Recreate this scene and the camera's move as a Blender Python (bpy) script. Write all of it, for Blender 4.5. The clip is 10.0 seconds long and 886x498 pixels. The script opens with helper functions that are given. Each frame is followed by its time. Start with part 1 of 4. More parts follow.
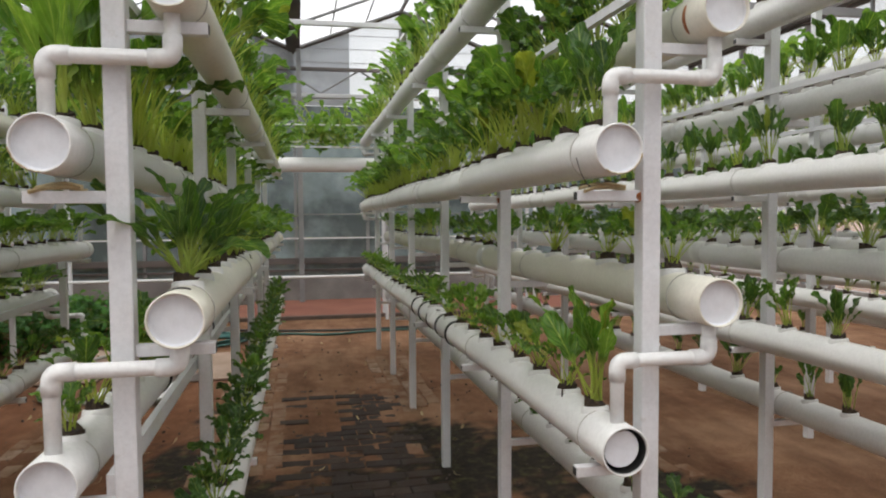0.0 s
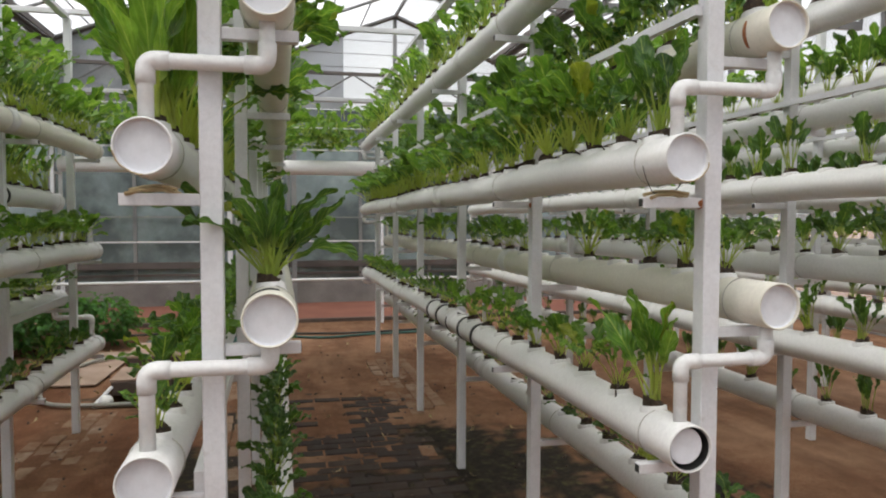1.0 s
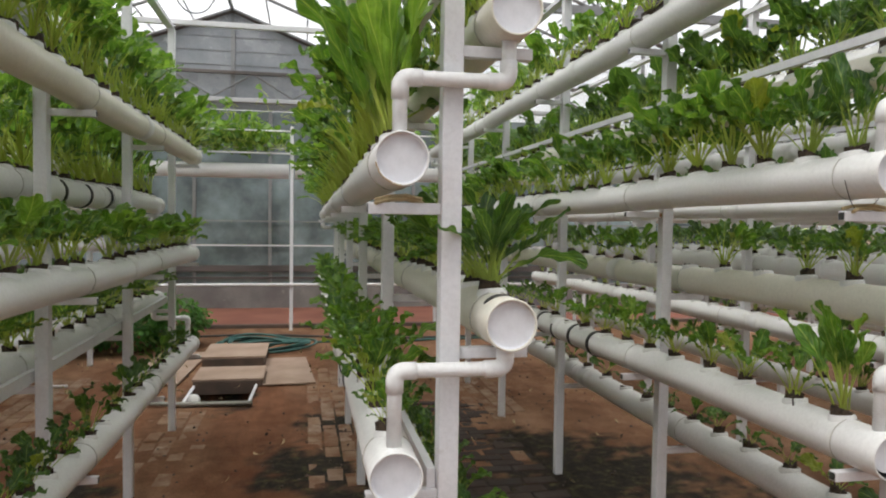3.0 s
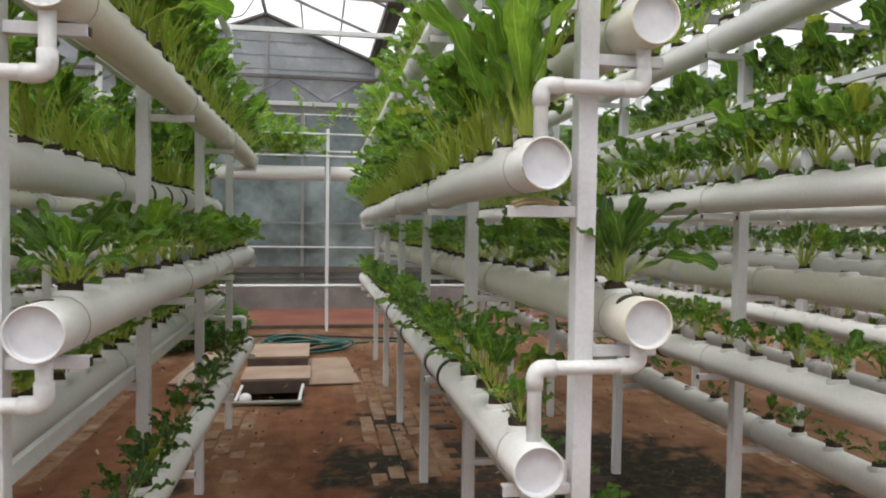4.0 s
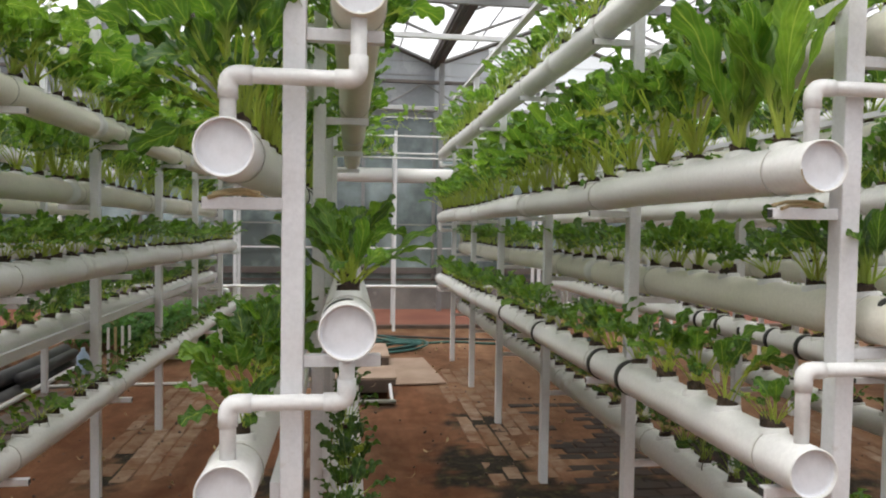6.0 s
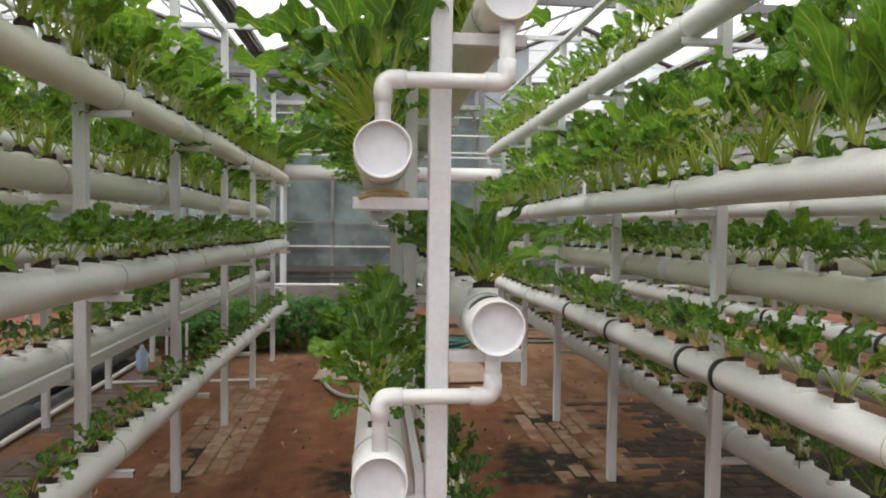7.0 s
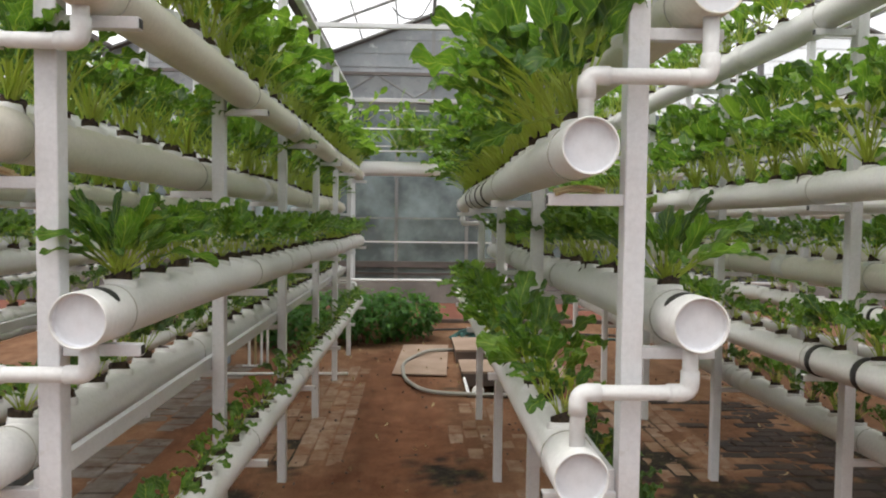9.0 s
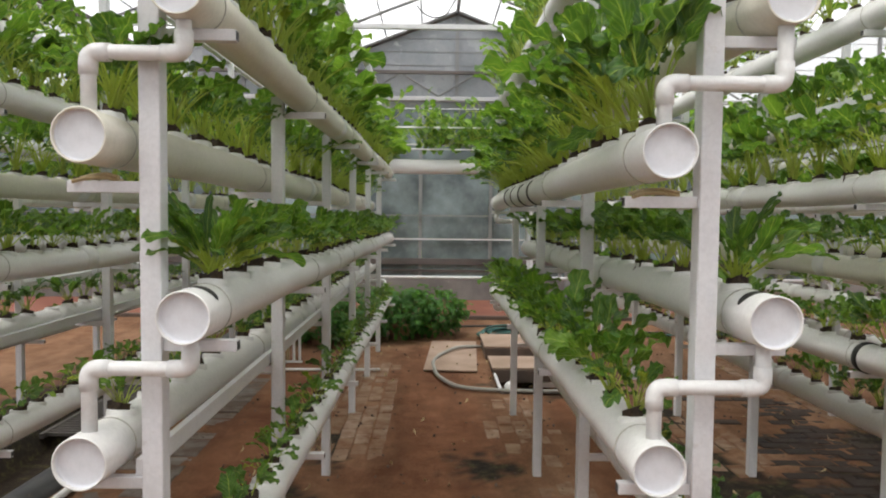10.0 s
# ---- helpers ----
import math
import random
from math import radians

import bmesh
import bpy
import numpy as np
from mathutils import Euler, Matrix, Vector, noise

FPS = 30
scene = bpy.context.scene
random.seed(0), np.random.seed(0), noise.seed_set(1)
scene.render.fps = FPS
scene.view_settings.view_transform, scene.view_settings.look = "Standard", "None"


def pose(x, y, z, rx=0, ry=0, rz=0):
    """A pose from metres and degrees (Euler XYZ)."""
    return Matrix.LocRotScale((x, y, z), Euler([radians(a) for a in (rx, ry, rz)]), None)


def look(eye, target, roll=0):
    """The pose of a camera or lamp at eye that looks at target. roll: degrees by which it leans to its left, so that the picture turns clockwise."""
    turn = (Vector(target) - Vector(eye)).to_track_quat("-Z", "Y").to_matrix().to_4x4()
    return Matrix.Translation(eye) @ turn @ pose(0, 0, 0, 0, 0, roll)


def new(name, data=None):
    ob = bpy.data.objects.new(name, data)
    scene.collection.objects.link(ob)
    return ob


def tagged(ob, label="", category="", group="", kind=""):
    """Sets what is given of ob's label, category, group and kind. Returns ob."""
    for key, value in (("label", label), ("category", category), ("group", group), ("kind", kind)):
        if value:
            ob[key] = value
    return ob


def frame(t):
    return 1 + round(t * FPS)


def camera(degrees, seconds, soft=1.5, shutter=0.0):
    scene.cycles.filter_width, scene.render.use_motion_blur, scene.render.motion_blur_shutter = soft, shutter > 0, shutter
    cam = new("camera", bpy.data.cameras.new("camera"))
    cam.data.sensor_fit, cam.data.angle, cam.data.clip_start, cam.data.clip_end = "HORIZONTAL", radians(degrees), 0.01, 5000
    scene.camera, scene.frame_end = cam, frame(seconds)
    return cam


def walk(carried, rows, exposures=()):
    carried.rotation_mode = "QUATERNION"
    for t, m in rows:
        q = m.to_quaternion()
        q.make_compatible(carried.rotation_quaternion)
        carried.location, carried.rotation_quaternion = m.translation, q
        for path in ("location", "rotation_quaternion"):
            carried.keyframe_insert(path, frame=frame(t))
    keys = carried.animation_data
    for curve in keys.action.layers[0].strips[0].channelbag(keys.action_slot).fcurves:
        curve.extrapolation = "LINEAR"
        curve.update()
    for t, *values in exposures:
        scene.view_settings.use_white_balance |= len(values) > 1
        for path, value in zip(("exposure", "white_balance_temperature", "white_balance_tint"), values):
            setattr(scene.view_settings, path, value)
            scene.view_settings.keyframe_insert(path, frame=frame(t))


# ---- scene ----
cam = camera(63.7, 10.0, soft=2.0)
PATH = [
    (0, (0.028, 0.027, 1.461), (0.426, 1.985, 1.356), -0.4),
    (0.5, (-0.073, 0.03, 1.46), (0.379, 1.976, 1.364), 0.0),
    (1, (-0.192, 0.023, 1.463), (0.262, 1.969, 1.369), 0.1),
    (1.5, (-0.31, 0.048, 1.458), (0.134, 1.996, 1.365), 0.2),
    (2, (-0.421, 0.063, 1.467), (0.006, 2.015, 1.377), 0.3),
    (2.5, (-0.502, 0.063, 1.467), (-0.097, 2.02, 1.384), 0.5),
    (3.8, (-0.866, 0.024, 1.471), (-0.513, 1.991, 1.397), 0.9),
    (4, (-0.908, 0.043, 1.467), (-0.563, 2.011, 1.393), 0.8),
    (4.5, (-1.029, 0.071, 1.464), (-0.706, 2.043, 1.39), 0.9),
    (5, (-1.148, 0.09, 1.466), (-0.844, 2.065, 1.395), 0.9),
    (5.5, (-1.266, 0.099, 1.46), (-0.983, 2.078, 1.39), 1.0),
    (6, (-1.429, 0.101, 1.461), (-1.16, 2.082, 1.389), 0.9),
    (7.5, (-1.751, 0.088, 1.451), (-1.596, 2.08, 1.374), 0.7),
    (8, (-1.824, 0.121, 1.444), (-1.7, 2.116, 1.366), 0.7),
    (8.5, (-1.906, 0.133, 1.448), (-1.807, 2.129, 1.37), 0.7),
    (9, (-1.98, 0.102, 1.455), (-1.908, 2.098, 1.366), 0.7),
    (9.5, (-2.053, 0.073, 1.459), (-2.002, 2.07, 1.365), 0.7),
    (10, (-2.122, 0.04, 1.465), (-2.093, 2.038, 1.366), 0.6),
]
walk(cam, [(t, look(eye, target, roll)) for t, eye, target, roll in PATH], [(0, 0.06, 6700, 9), (2.5, 0.07, 6700, 9), (4.5, 0.22, 6700, 9), (10, 0.27, 6800, 9)])

# ---------- world, light ----------
world = bpy.data.worlds.new("overcast_sky")
scene.world = world
world.use_nodes = True
wn, wl = world.node_tree.nodes, world.node_tree.links
sky = wn.new("ShaderNodeTexSky")
sky.sky_type = "NISHITA"
sky.sun_disc = False
sky.sun_elevation, sky.sun_rotation = radians(77), radians(247)
sky.dust_density = 4.0
pale = wn.new("ShaderNodeHueSaturation")
pale.inputs["Saturation"].default_value = 0.20
wl.new(sky.outputs[0], pale.inputs["Color"])
wl.new(pale.outputs[0], wn["Background"].inputs[0])
wn["Background"].inputs[1].default_value = 0.27

sun = new("sun", bpy.data.lights.new("sun", "SUN"))
sun.data.energy, sun.data.angle, sun.data.color = 2.5, radians(70), (1.0, 0.985, 0.955)
sun.matrix_world = look((-2.4, 3.0, 12), (0, 4, 0))


# ---------- materials ----------
def nodes_of(name):
    m = bpy.data.materials.new(name)
    m.use_nodes = True
    nt = m.node_tree
    return m, nt.nodes, nt.links, nt.nodes["Principled BSDF"]


def noise_tex(n, l, scale, detail=4.0, rough=0.55, where="Object"):
    tc = n.new("ShaderNodeTexCoord")
    t = n.new("ShaderNodeTexNoise")
    t.inputs["Scale"].default_value, t.inputs["Detail"].default_value, t.inputs["Roughness"].default_value = scale, detail, rough
    l.new(tc.outputs[where], t.inputs["Vector"])
    return t


def ramp(n, l, src, stops):
    r = n.new("ShaderNodeValToRGB")
    while len(r.color_ramp.elements) < len(stops):
        r.color_ramp.elements.new(0.5)
    for e, (p, c) in zip(r.color_ramp.elements, stops):
        e.position, e.color = p, (*c, 1)
    l.new(src, r.inputs[0])
    return r


def mix(n, l, fac, a, b, mode="MIX"):
    m = n.new("ShaderNodeMix")
    m.data_type, m.blend_type = "RGBA", mode
    for sock, v in ((m.inputs[0], fac), (m.inputs[6], a), (m.inputs[7], b)):
        if isinstance(v, (int, float)):
            sock.default_value = v
        elif isinstance(v, tuple):
            sock.default_value = (*v, 1)
        else:
            l.new(v, sock)
    return m.outputs[2]


def bump(n, l, p, height, strength=0.3, dist=0.003):
    b = n.new("ShaderNodeBump")
    b.inputs["Strength"].default_value, b.inputs["Distance"].default_value = strength, dist
    l.new(height, b.inputs["Height"])
    l.new(b.outputs[0], p.inputs["Normal"])


def surface(name, c1, c2, stain_or_glint=None, scale=6.0, fine=60.0, rough=0.5, metal=0.0, relief=0.25, dist=0.002, amount=0.5):
    """Two-scale procedural surface: broad colour drift, fine grain and patches of stain, or of painted glints."""
    m, n, l, p = nodes_of(name)
    broad, grain = noise_tex(n, l, scale), noise_tex(n, l, fine, 6.0, 0.65)
    col = mix(n, l, ramp(n, l, broad.outputs[0], [(0.35, (0, 0, 0)), (0.65, (1, 1, 1))]).outputs[0], c1, c2)
    dark = ramp(n, l, grain.outputs[0], [(0.3, (0.82, 0.82, 0.82)), (0.6, (1, 1, 1))]).outputs[0]
    col = mix(n, l, 0.6, col, dark, "MULTIPLY")
    if stain_or_glint:
        spots = noise_tex(n, l, scale * 2.3, 8.0, 0.7)
        mask = ramp(n, l, spots.outputs[0], [(0.62, (0, 0, 0)), (0.72, (amount, amount, amount))]).outputs[0]
        col = mix(n, l, mask, col, stain_or_glint)
    l.new(col, p.inputs["Base Color"])
    p.inputs["Metallic"].default_value = metal
    rr = n.new("ShaderNodeMapRange")
    rr.inputs[3].default_value, rr.inputs[4].default_value = rough - 0.1, rough + 0.14
    l.new(broad.outputs[0], rr.inputs[0])
    l.new(rr.outputs[0], p.inputs["Roughness"])
    bump(n, l, p, grain.outputs[0], relief, dist)
    return m


PVC = surface("white_pvc", (0.765, 0.762, 0.758), (0.715, 0.708, 0.692), (0.45, 0.39, 0.28), 3.0, 90.0, 0.36, relief=0.05, amount=0.30)
PVC_OLD = surface("yellowed_pvc", (0.76, 0.735, 0.65), (0.69, 0.66, 0.57), (0.42, 0.35, 0.24), 3.0, 90.0, 0.42, relief=0.06, amount=0.35)
PVC_NEW = surface("clean_white_pvc", (0.78, 0.78, 0.785), (0.745, 0.745, 0.74), None, 5.0, 80.0, 0.32, relief=0.04)
# Skylight's bluish tint is put into the white cap colour.
CAP = surface("white_end_cap", (0.77, 0.78, 0.815), (0.73, 0.74, 0.785), None, 9.0, 40.0, 0.42, relief=0.02)
STEEL = surface("white_painted_steel", (0.75, 0.75, 0.775), (0.69, 0.69, 0.71), (0.42, 0.36, 0.30), 7.0, 110.0, 0.42, relief=0.14, amount=0.35)
GREYSTEEL = surface("pale_grey_steel", (0.42, 0.43, 0.44), (0.50, 0.50, 0.51), (0.25, 0.2, 0.17), 2.0, 60.0, 0.5, relief=0.1)
RUST = surface("rusty_weld", (0.42, 0.14, 0.04), (0.22, 0.08, 0.03), None, 60.0, 200.0, 0.85, relief=0.5)
# Also colours the shade in slots, bracket ends and the loose-capped pipe.
BLACK = surface("black_rubber_and_shade", (0.018, 0.018, 0.018), (0.03, 0.03, 0.028), None, 30.0, 160.0, 0.6, relief=0.2)
DARKPIPE = surface("black_poly_pipe", (0.03, 0.03, 0.034), (0.055, 0.055, 0.055), (0.16, 0.12, 0.09), 5.0, 60.0, 0.45, relief=0.1)
PLUG = surface("wet_root_plug", (0.026, 0.018, 0.012), (0.085, 0.055, 0.032), None, 80.0, 300.0, 0.9, relief=1.0, dist=0.006)
GALV = surface("grey_roof_steel", (0.20, 0.205, 0.21), (0.28, 0.28, 0.28), (0.15, 0.09, 0.06), 2.0, 50.0, 0.5, metal=0.4, relief=0.1)
GUTTER = surface("dark_gutter_steel", (0.085, 0.075, 0.07), (0.15, 0.13, 0.12), (0.20, 0.09, 0.05), 1.5, 40.0, 0.6, metal=0.3, relief=0.15)
# The pale patches paint sky reflections onto the gable sheets.
GREYWALL = surface("weathered_sheet_with_glints", (0.22, 0.24, 0.26), (0.34, 0.355, 0.375), (0.60, 0.63, 0.67), 1.5, 25.0, 0.24, relief=0.05, amount=0.8)
CONCRETE = surface("grey_concrete", (0.16, 0.145, 0.14), (0.25, 0.235, 0.22), (0.36, 0.34, 0.32), 2.2, 40.0, 0.85, relief=0.4, amount=0.7)
REDBED = surface("red_brick_ledge", (0.19, 0.062, 0.040), (0.25, 0.10, 0.066), (0.14, 0.07, 0.05), 1.8, 50.0, 0.85, relief=0.4)
BOARD = surface("dusty_plywood", (0.27, 0.185, 0.135), (0.37, 0.27, 0.21), (0.14, 0.08, 0.05), 3.0, 45.0, 0.8, relief=0.3)
DARKWOOD = surface("dark_wood", (0.07, 0.05, 0.04), (0.12, 0.08, 0.06), None, 5.0, 50.0, 0.8, relief=0.4)
HOSE = surface("green_garden_hose", (0.018, 0.075, 0.068), (0.03, 0.11, 0.095), (0.20, 0.15, 0.11), 6.0, 60.0, 0.5, relief=0.1)
HOSE_GREY = surface("grey_dusty_hose", (0.25, 0.25, 0.22), (0.32, 0.31, 0.28), None, 6.0, 60.0, 0.6, relief=0.1)
DRYLEAF = surface("dry_leaf", (0.34, 0.25, 0.13), (0.45, 0.36, 0.20), (0.15, 0.09, 0.05), 30.0, 120.0, 0.8, relief=0.4)
TERRACOTTA = surface("clay_pot", (0.36, 0.20, 0.12), (0.44, 0.27, 0.17), (0.25, 0.2, 0.15), 8.0, 60.0, 0.85, relief=0.2)
JOINT = surface("pipe_joint_line", (0.52, 0.50, 0.46), (0.42, 0.40, 0.36), None, 20.0, 90.0, 0.5)
BLUE = surface("clear_blue_plastic", (0.35, 0.45, 0.60), (0.45, 0.55, 0.68), None, 8.0, 60.0, 0.3)


def brick_material(name, stops, rough, dirt_tone=(0.15, 0.072, 0.038)):
    m, n, l, p = nodes_of(name)
    info, geo = n.new("ShaderNodeObjectInfo"), n.new("ShaderNodeNewGeometry")
    add = n.new("ShaderNodeMath")
    add.operation = "ADD"
    l.new(info.outputs["Random"], add.inputs[0])
    l.new(geo.outputs["Random Per Island"], add.inputs[1])
    fr = n.new("ShaderNodeMath")
    fr.operation = "FRACT"
    l.new(add.outputs[0], fr.inputs[0])
    base = ramp(n, l, fr.outputs[0], stops).outputs[0]
    grain, dirt = noise_tex(n, l, 70.0, 8.0, 0.7), noise_tex(n, l, 7.0, 6.0, 0.65)
    dirt.noise_dimensions = "3D"
    l.new(geo.outputs["Position"], dirt.inputs["Vector"])
    col = mix(n, l, ramp(n, l, dirt.outputs[0], [(0.40, (0.12, 0.12, 0.12)), (0.64, (0.95, 0.95, 0.95))]).outputs[0], base, dirt_tone)
    col = mix(n, l, 0.7, col, ramp(n, l, grain.outputs[0], [(0.3, (0.65, 0.65, 0.65)), (0.65, (1, 1, 1))]).outputs[0], "MULTIPLY")
    l.new(col, p.inputs["Base Color"])
    p.inputs["Roughness"].default_value = rough
    p.inputs["Specular IOR Level"].default_value = 0.15
    bump(n, l, p, grain.outputs[0], 0.5, 0.004)
    return m


BRICK_PALE = brick_material("pale_paver", [(0.0, (0.31, 0.215, 0.150)), (0.4, (0.25, 0.160, 0.105)), (0.75, (0.36, 0.275, 0.210)), (1.0, (0.23, 0.140, 0.088))], 0.85, (0.175, 0.085, 0.045))
BRICK_DARK = brick_material("damp_dark_paver", [(0.0, (0.040, 0.034, 0.033)), (0.4, (0.060, 0.048, 0.043)), (0.7, (0.030, 0.027, 0.027)), (1.0, (0.075, 0.055, 0.045))], 0.7, (0.040, 0.025, 0.018))

BRICK_GREY = brick_material("grey_slab", [(0.0, (0.20, 0.175, 0.160)), (0.4, (0.155, 0.130, 0.115)), (0.75, (0.24, 0.215, 0.200)), (1.0, (0.13, 0.105, 0.090))], 0.7, (0.10, 0.065, 0.045))


def soil_material():
    m, n, l, p = nodes_of("red_soil")
    broad, mid, grain = noise_tex(n, l, 1.1, 5.0, 0.6), noise_tex(n, l, 6.0, 8.0, 0.7), noise_tex(n, l, 95.0, 6.0, 0.7)
    col = ramp(n, l, broad.outputs[0], [(0.3, (0.160, 0.074, 0.039)), (0.5, (0.220, 0.116, 0.066)), (0.72, (0.310, 0.184, 0.114))]).outputs[0]
    col = mix(n, l, ramp(n, l, mid.outputs[0], [(0.45, (0, 0, 0)), (0.75, (0.7, 0.7, 0.7))]).outputs[0], col, (0.34, 0.205, 0.125))
    col = mix(n, l, 0.8, col, ramp(n, l, grain.outputs[0], [(0.3, (0.55, 0.55, 0.55)), (0.6, (1, 1, 1))]).outputs[0], "MULTIPLY")
    streak = noise_tex(n, l, 1.0, 5.0, 0.65)
    mp = n.new("ShaderNodeMapping")
    mp.inputs["Scale"].default_value = (3.2, 0.9, 1.0)
    l.new(n.new("ShaderNodeTexCoord").outputs["Object"], mp.inputs[0])
    l.new(mp.outputs[0], streak.inputs["Vector"])
    col = mix(n, l, 0.75, col, ramp(n, l, streak.outputs[0], [(0.36, (0.50, 0.45, 0.42)), (0.60, (1, 1, 1))]).outputs[0], "MULTIPLY")
    # Red: damp moss, plus the pit's painted shade; green: trodden soil.
    damp_shade = n.new("ShaderNodeAttribute")
    damp_shade.attribute_name = "damp_shade"
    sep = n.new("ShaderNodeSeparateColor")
    l.new(damp_shade.outputs["Color"], sep.inputs[0])
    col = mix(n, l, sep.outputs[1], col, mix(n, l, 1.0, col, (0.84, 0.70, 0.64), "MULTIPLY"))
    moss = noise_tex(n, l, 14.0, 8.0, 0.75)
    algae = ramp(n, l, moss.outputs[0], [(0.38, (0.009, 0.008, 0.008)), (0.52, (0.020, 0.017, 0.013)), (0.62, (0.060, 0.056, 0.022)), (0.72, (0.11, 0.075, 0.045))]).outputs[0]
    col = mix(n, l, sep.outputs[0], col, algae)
    l.new(col, p.inputs["Base Color"])
    rr = n.new("ShaderNodeMapRange")
    rr.inputs[3].default_value, rr.inputs[4].default_value = 0.95, 0.86
    p.inputs["Specular IOR Level"].default_value = 0.15
    l.new(sep.outputs[0], rr.inputs[0])
    l.new(rr.outputs[0], p.inputs["Roughness"])
    bump(n, l, p, grain.outputs[0], 0.6, 0.008)
    return m


SOIL = soil_material()


def leaf_material(name, blade, blade2, stem, gloss=0.36):
    """Leaf: pale stem and midrib along the length, mottled blade, light shining through."""
    m, n, l, p = nodes_of(name)
    uv = n.new("ShaderNodeUVMap")
    sep = n.new("ShaderNodeSeparateXYZ")
    l.new(uv.outputs[0], sep.inputs[0])
    info, geo = n.new("ShaderNodeObjectInfo"), n.new("ShaderNodeNewGeometry")
    add = n.new("ShaderNodeMath")
    add.operation = "ADD"
    l.new(info.outputs["Random"], add.inputs[0])
    l.new(geo.outputs["Random Per Island"], add.inputs[1])
    fr = n.new("ShaderNodeMath")
    fr.operation = "FRACT"
    l.new(add.outputs[0], fr.inputs[0])
    own = mix(n, l, fr.outputs[0], blade, blade2)
    blot = noise_tex(n, l, 9.0, 6.0, 0.65)
    own = mix(n, l, 0.8, own, ramp(n, l, blot.outputs[0], [(0.34, (0.40, 0.50, 0.42)), (0.64, (1, 1, 1))]).outputs[0], "MULTIPLY")
    stemmy = ramp(n, l, sep.outputs[1], [(0.27, (1, 1, 1)), (0.45, (0, 0, 0))]).outputs[0]
    rib = ramp(n, l, sep.outputs[0], [(0.46, (0, 0, 0)), (0.5, (0.6, 0.6, 0.6)), (0.54, (0, 0, 0))]).outputs[0]
    p.inputs["Roughness"].default_value = gloss
    p.inputs["Specular IOR Level"].default_value = 0.55
    veins = n.new("ShaderNodeTexWave")
    veins.wave_type, veins.bands_direction = "BANDS", "X"
    veins.inputs["Scale"].default_value, veins.inputs["Distortion"].default_value = 2.6, 1.2
    centre, size, slope = (n.new("ShaderNodeMath") for _ in range(3))
    vec = n.new("ShaderNodeCombineXYZ")
    centre.operation, size.operation, slope.operation = "SUBTRACT", "ABSOLUTE", "MULTIPLY_ADD"
    centre.inputs[1].default_value, slope.inputs[1].default_value = 0.5, -0.55
    l.new(sep.outputs[0], centre.inputs[0])
    l.new(centre.outputs[0], size.inputs[0])
    l.new(size.outputs[0], slope.inputs[0])
    l.new(sep.outputs[1], slope.inputs[2])
    l.new(slope.outputs[0], vec.inputs[0])
    l.new(vec.outputs[0], veins.inputs["Vector"])
    pale = mix(n, l, 0.35, own, stem)
    own = mix(n, l, ramp(n, l, veins.outputs[0], [(0.80, (0, 0, 0)), (0.98, (0.4, 0.4, 0.4))]).outputs[0], own, pale)
    col = mix(n, l, rib, own, stem)
    col = mix(n, l, stemmy, col, stem)
    l.new(col, p.inputs["Base Color"])
    crinkle = noise_tex(n, l, 16.0, 3.0, 0.6)
    relief = mix(n, l, 0.55, veins.outputs[0], crinkle.outputs[0])
    bump(n, l, p, relief, 0.7, 0.006)
    tr = n.new("ShaderNodeBsdfTranslucent")
    l.new(mix(n, l, 0.25, col, (0.25, 0.45, 0.03)), tr.inputs[0])
    ms = n.new("ShaderNodeMixShader")
    ms.inputs[0].default_value = 0.46
    l.new(p.outputs[0], ms.inputs[1])
    l.new(tr.outputs[0], ms.inputs[2])
    l.new(ms.outputs[0], n["Material Output"].inputs[0])
    return m


# Greens differ by crop; lit tops and shaded rows are coloured in too.
LEAF = {
    "dark": leaf_material("dark_or_shaded_leaf", (0.016, 0.064, 0.017), (0.060, 0.160, 0.026), (0.48, 0.60, 0.12)),
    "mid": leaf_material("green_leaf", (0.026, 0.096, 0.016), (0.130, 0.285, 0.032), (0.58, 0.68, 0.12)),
    "light": leaf_material("bright_or_lit_leaf", (0.065, 0.185, 0.022), (0.240, 0.420, 0.046), (0.60, 0.69, 0.15)),
    "bush": leaf_material("bush_leaf", (0.034, 0.130, 0.030), (0.110, 0.30, 0.050), (0.07, 0.16, 0.03)),
    "yellow": leaf_material("yellowing_leaf", (0.26, 0.33, 0.03), (0.36, 0.38, 0.04), (0.45, 0.48, 0.10)),
}


def pane_material(name, tint, clear, rough, spread=1.9):
    m, n, l, p = nodes_of(name)
    blot = noise_tex(n, l, 0.8, 5.0, 0.6)
    col = mix(n, l, ramp(n, l, blot.outputs[0], [(0.42, (0, 0, 0)), (0.66, (1, 1, 1))]).outputs[0], tint, tuple(min(0.9, c * spread) for c in tint))
    l.new(col, p.inputs["Base Color"])
    p.inputs["Roughness"].default_value = rough
    tp = n.new("ShaderNodeBsdfTransparent")
    ms = n.new("ShaderNodeMixShader")
    ms.inputs[0].default_value = clear
    l.new(p.outputs[0], ms.inputs[1])
    l.new(tp.outputs[0], ms.inputs[2])
    l.new(ms.outputs[0], n["Material Output"].inputs[0])
    return m


# GLASS is dirty; its pale mottling is painted in for reflections.
GLASS = pane_material("dirty_glass_with_reflections", (0.105, 0.130, 0.134), 0.12, 0.12, 3.2)
HAZE = pane_material("milky_pane", (0.34, 0.36, 0.39), 0.35, 0.3)
CLEAR = pane_material("hazy_clear_pane", (0.55, 0.57, 0.60), 0.80, 0.15)


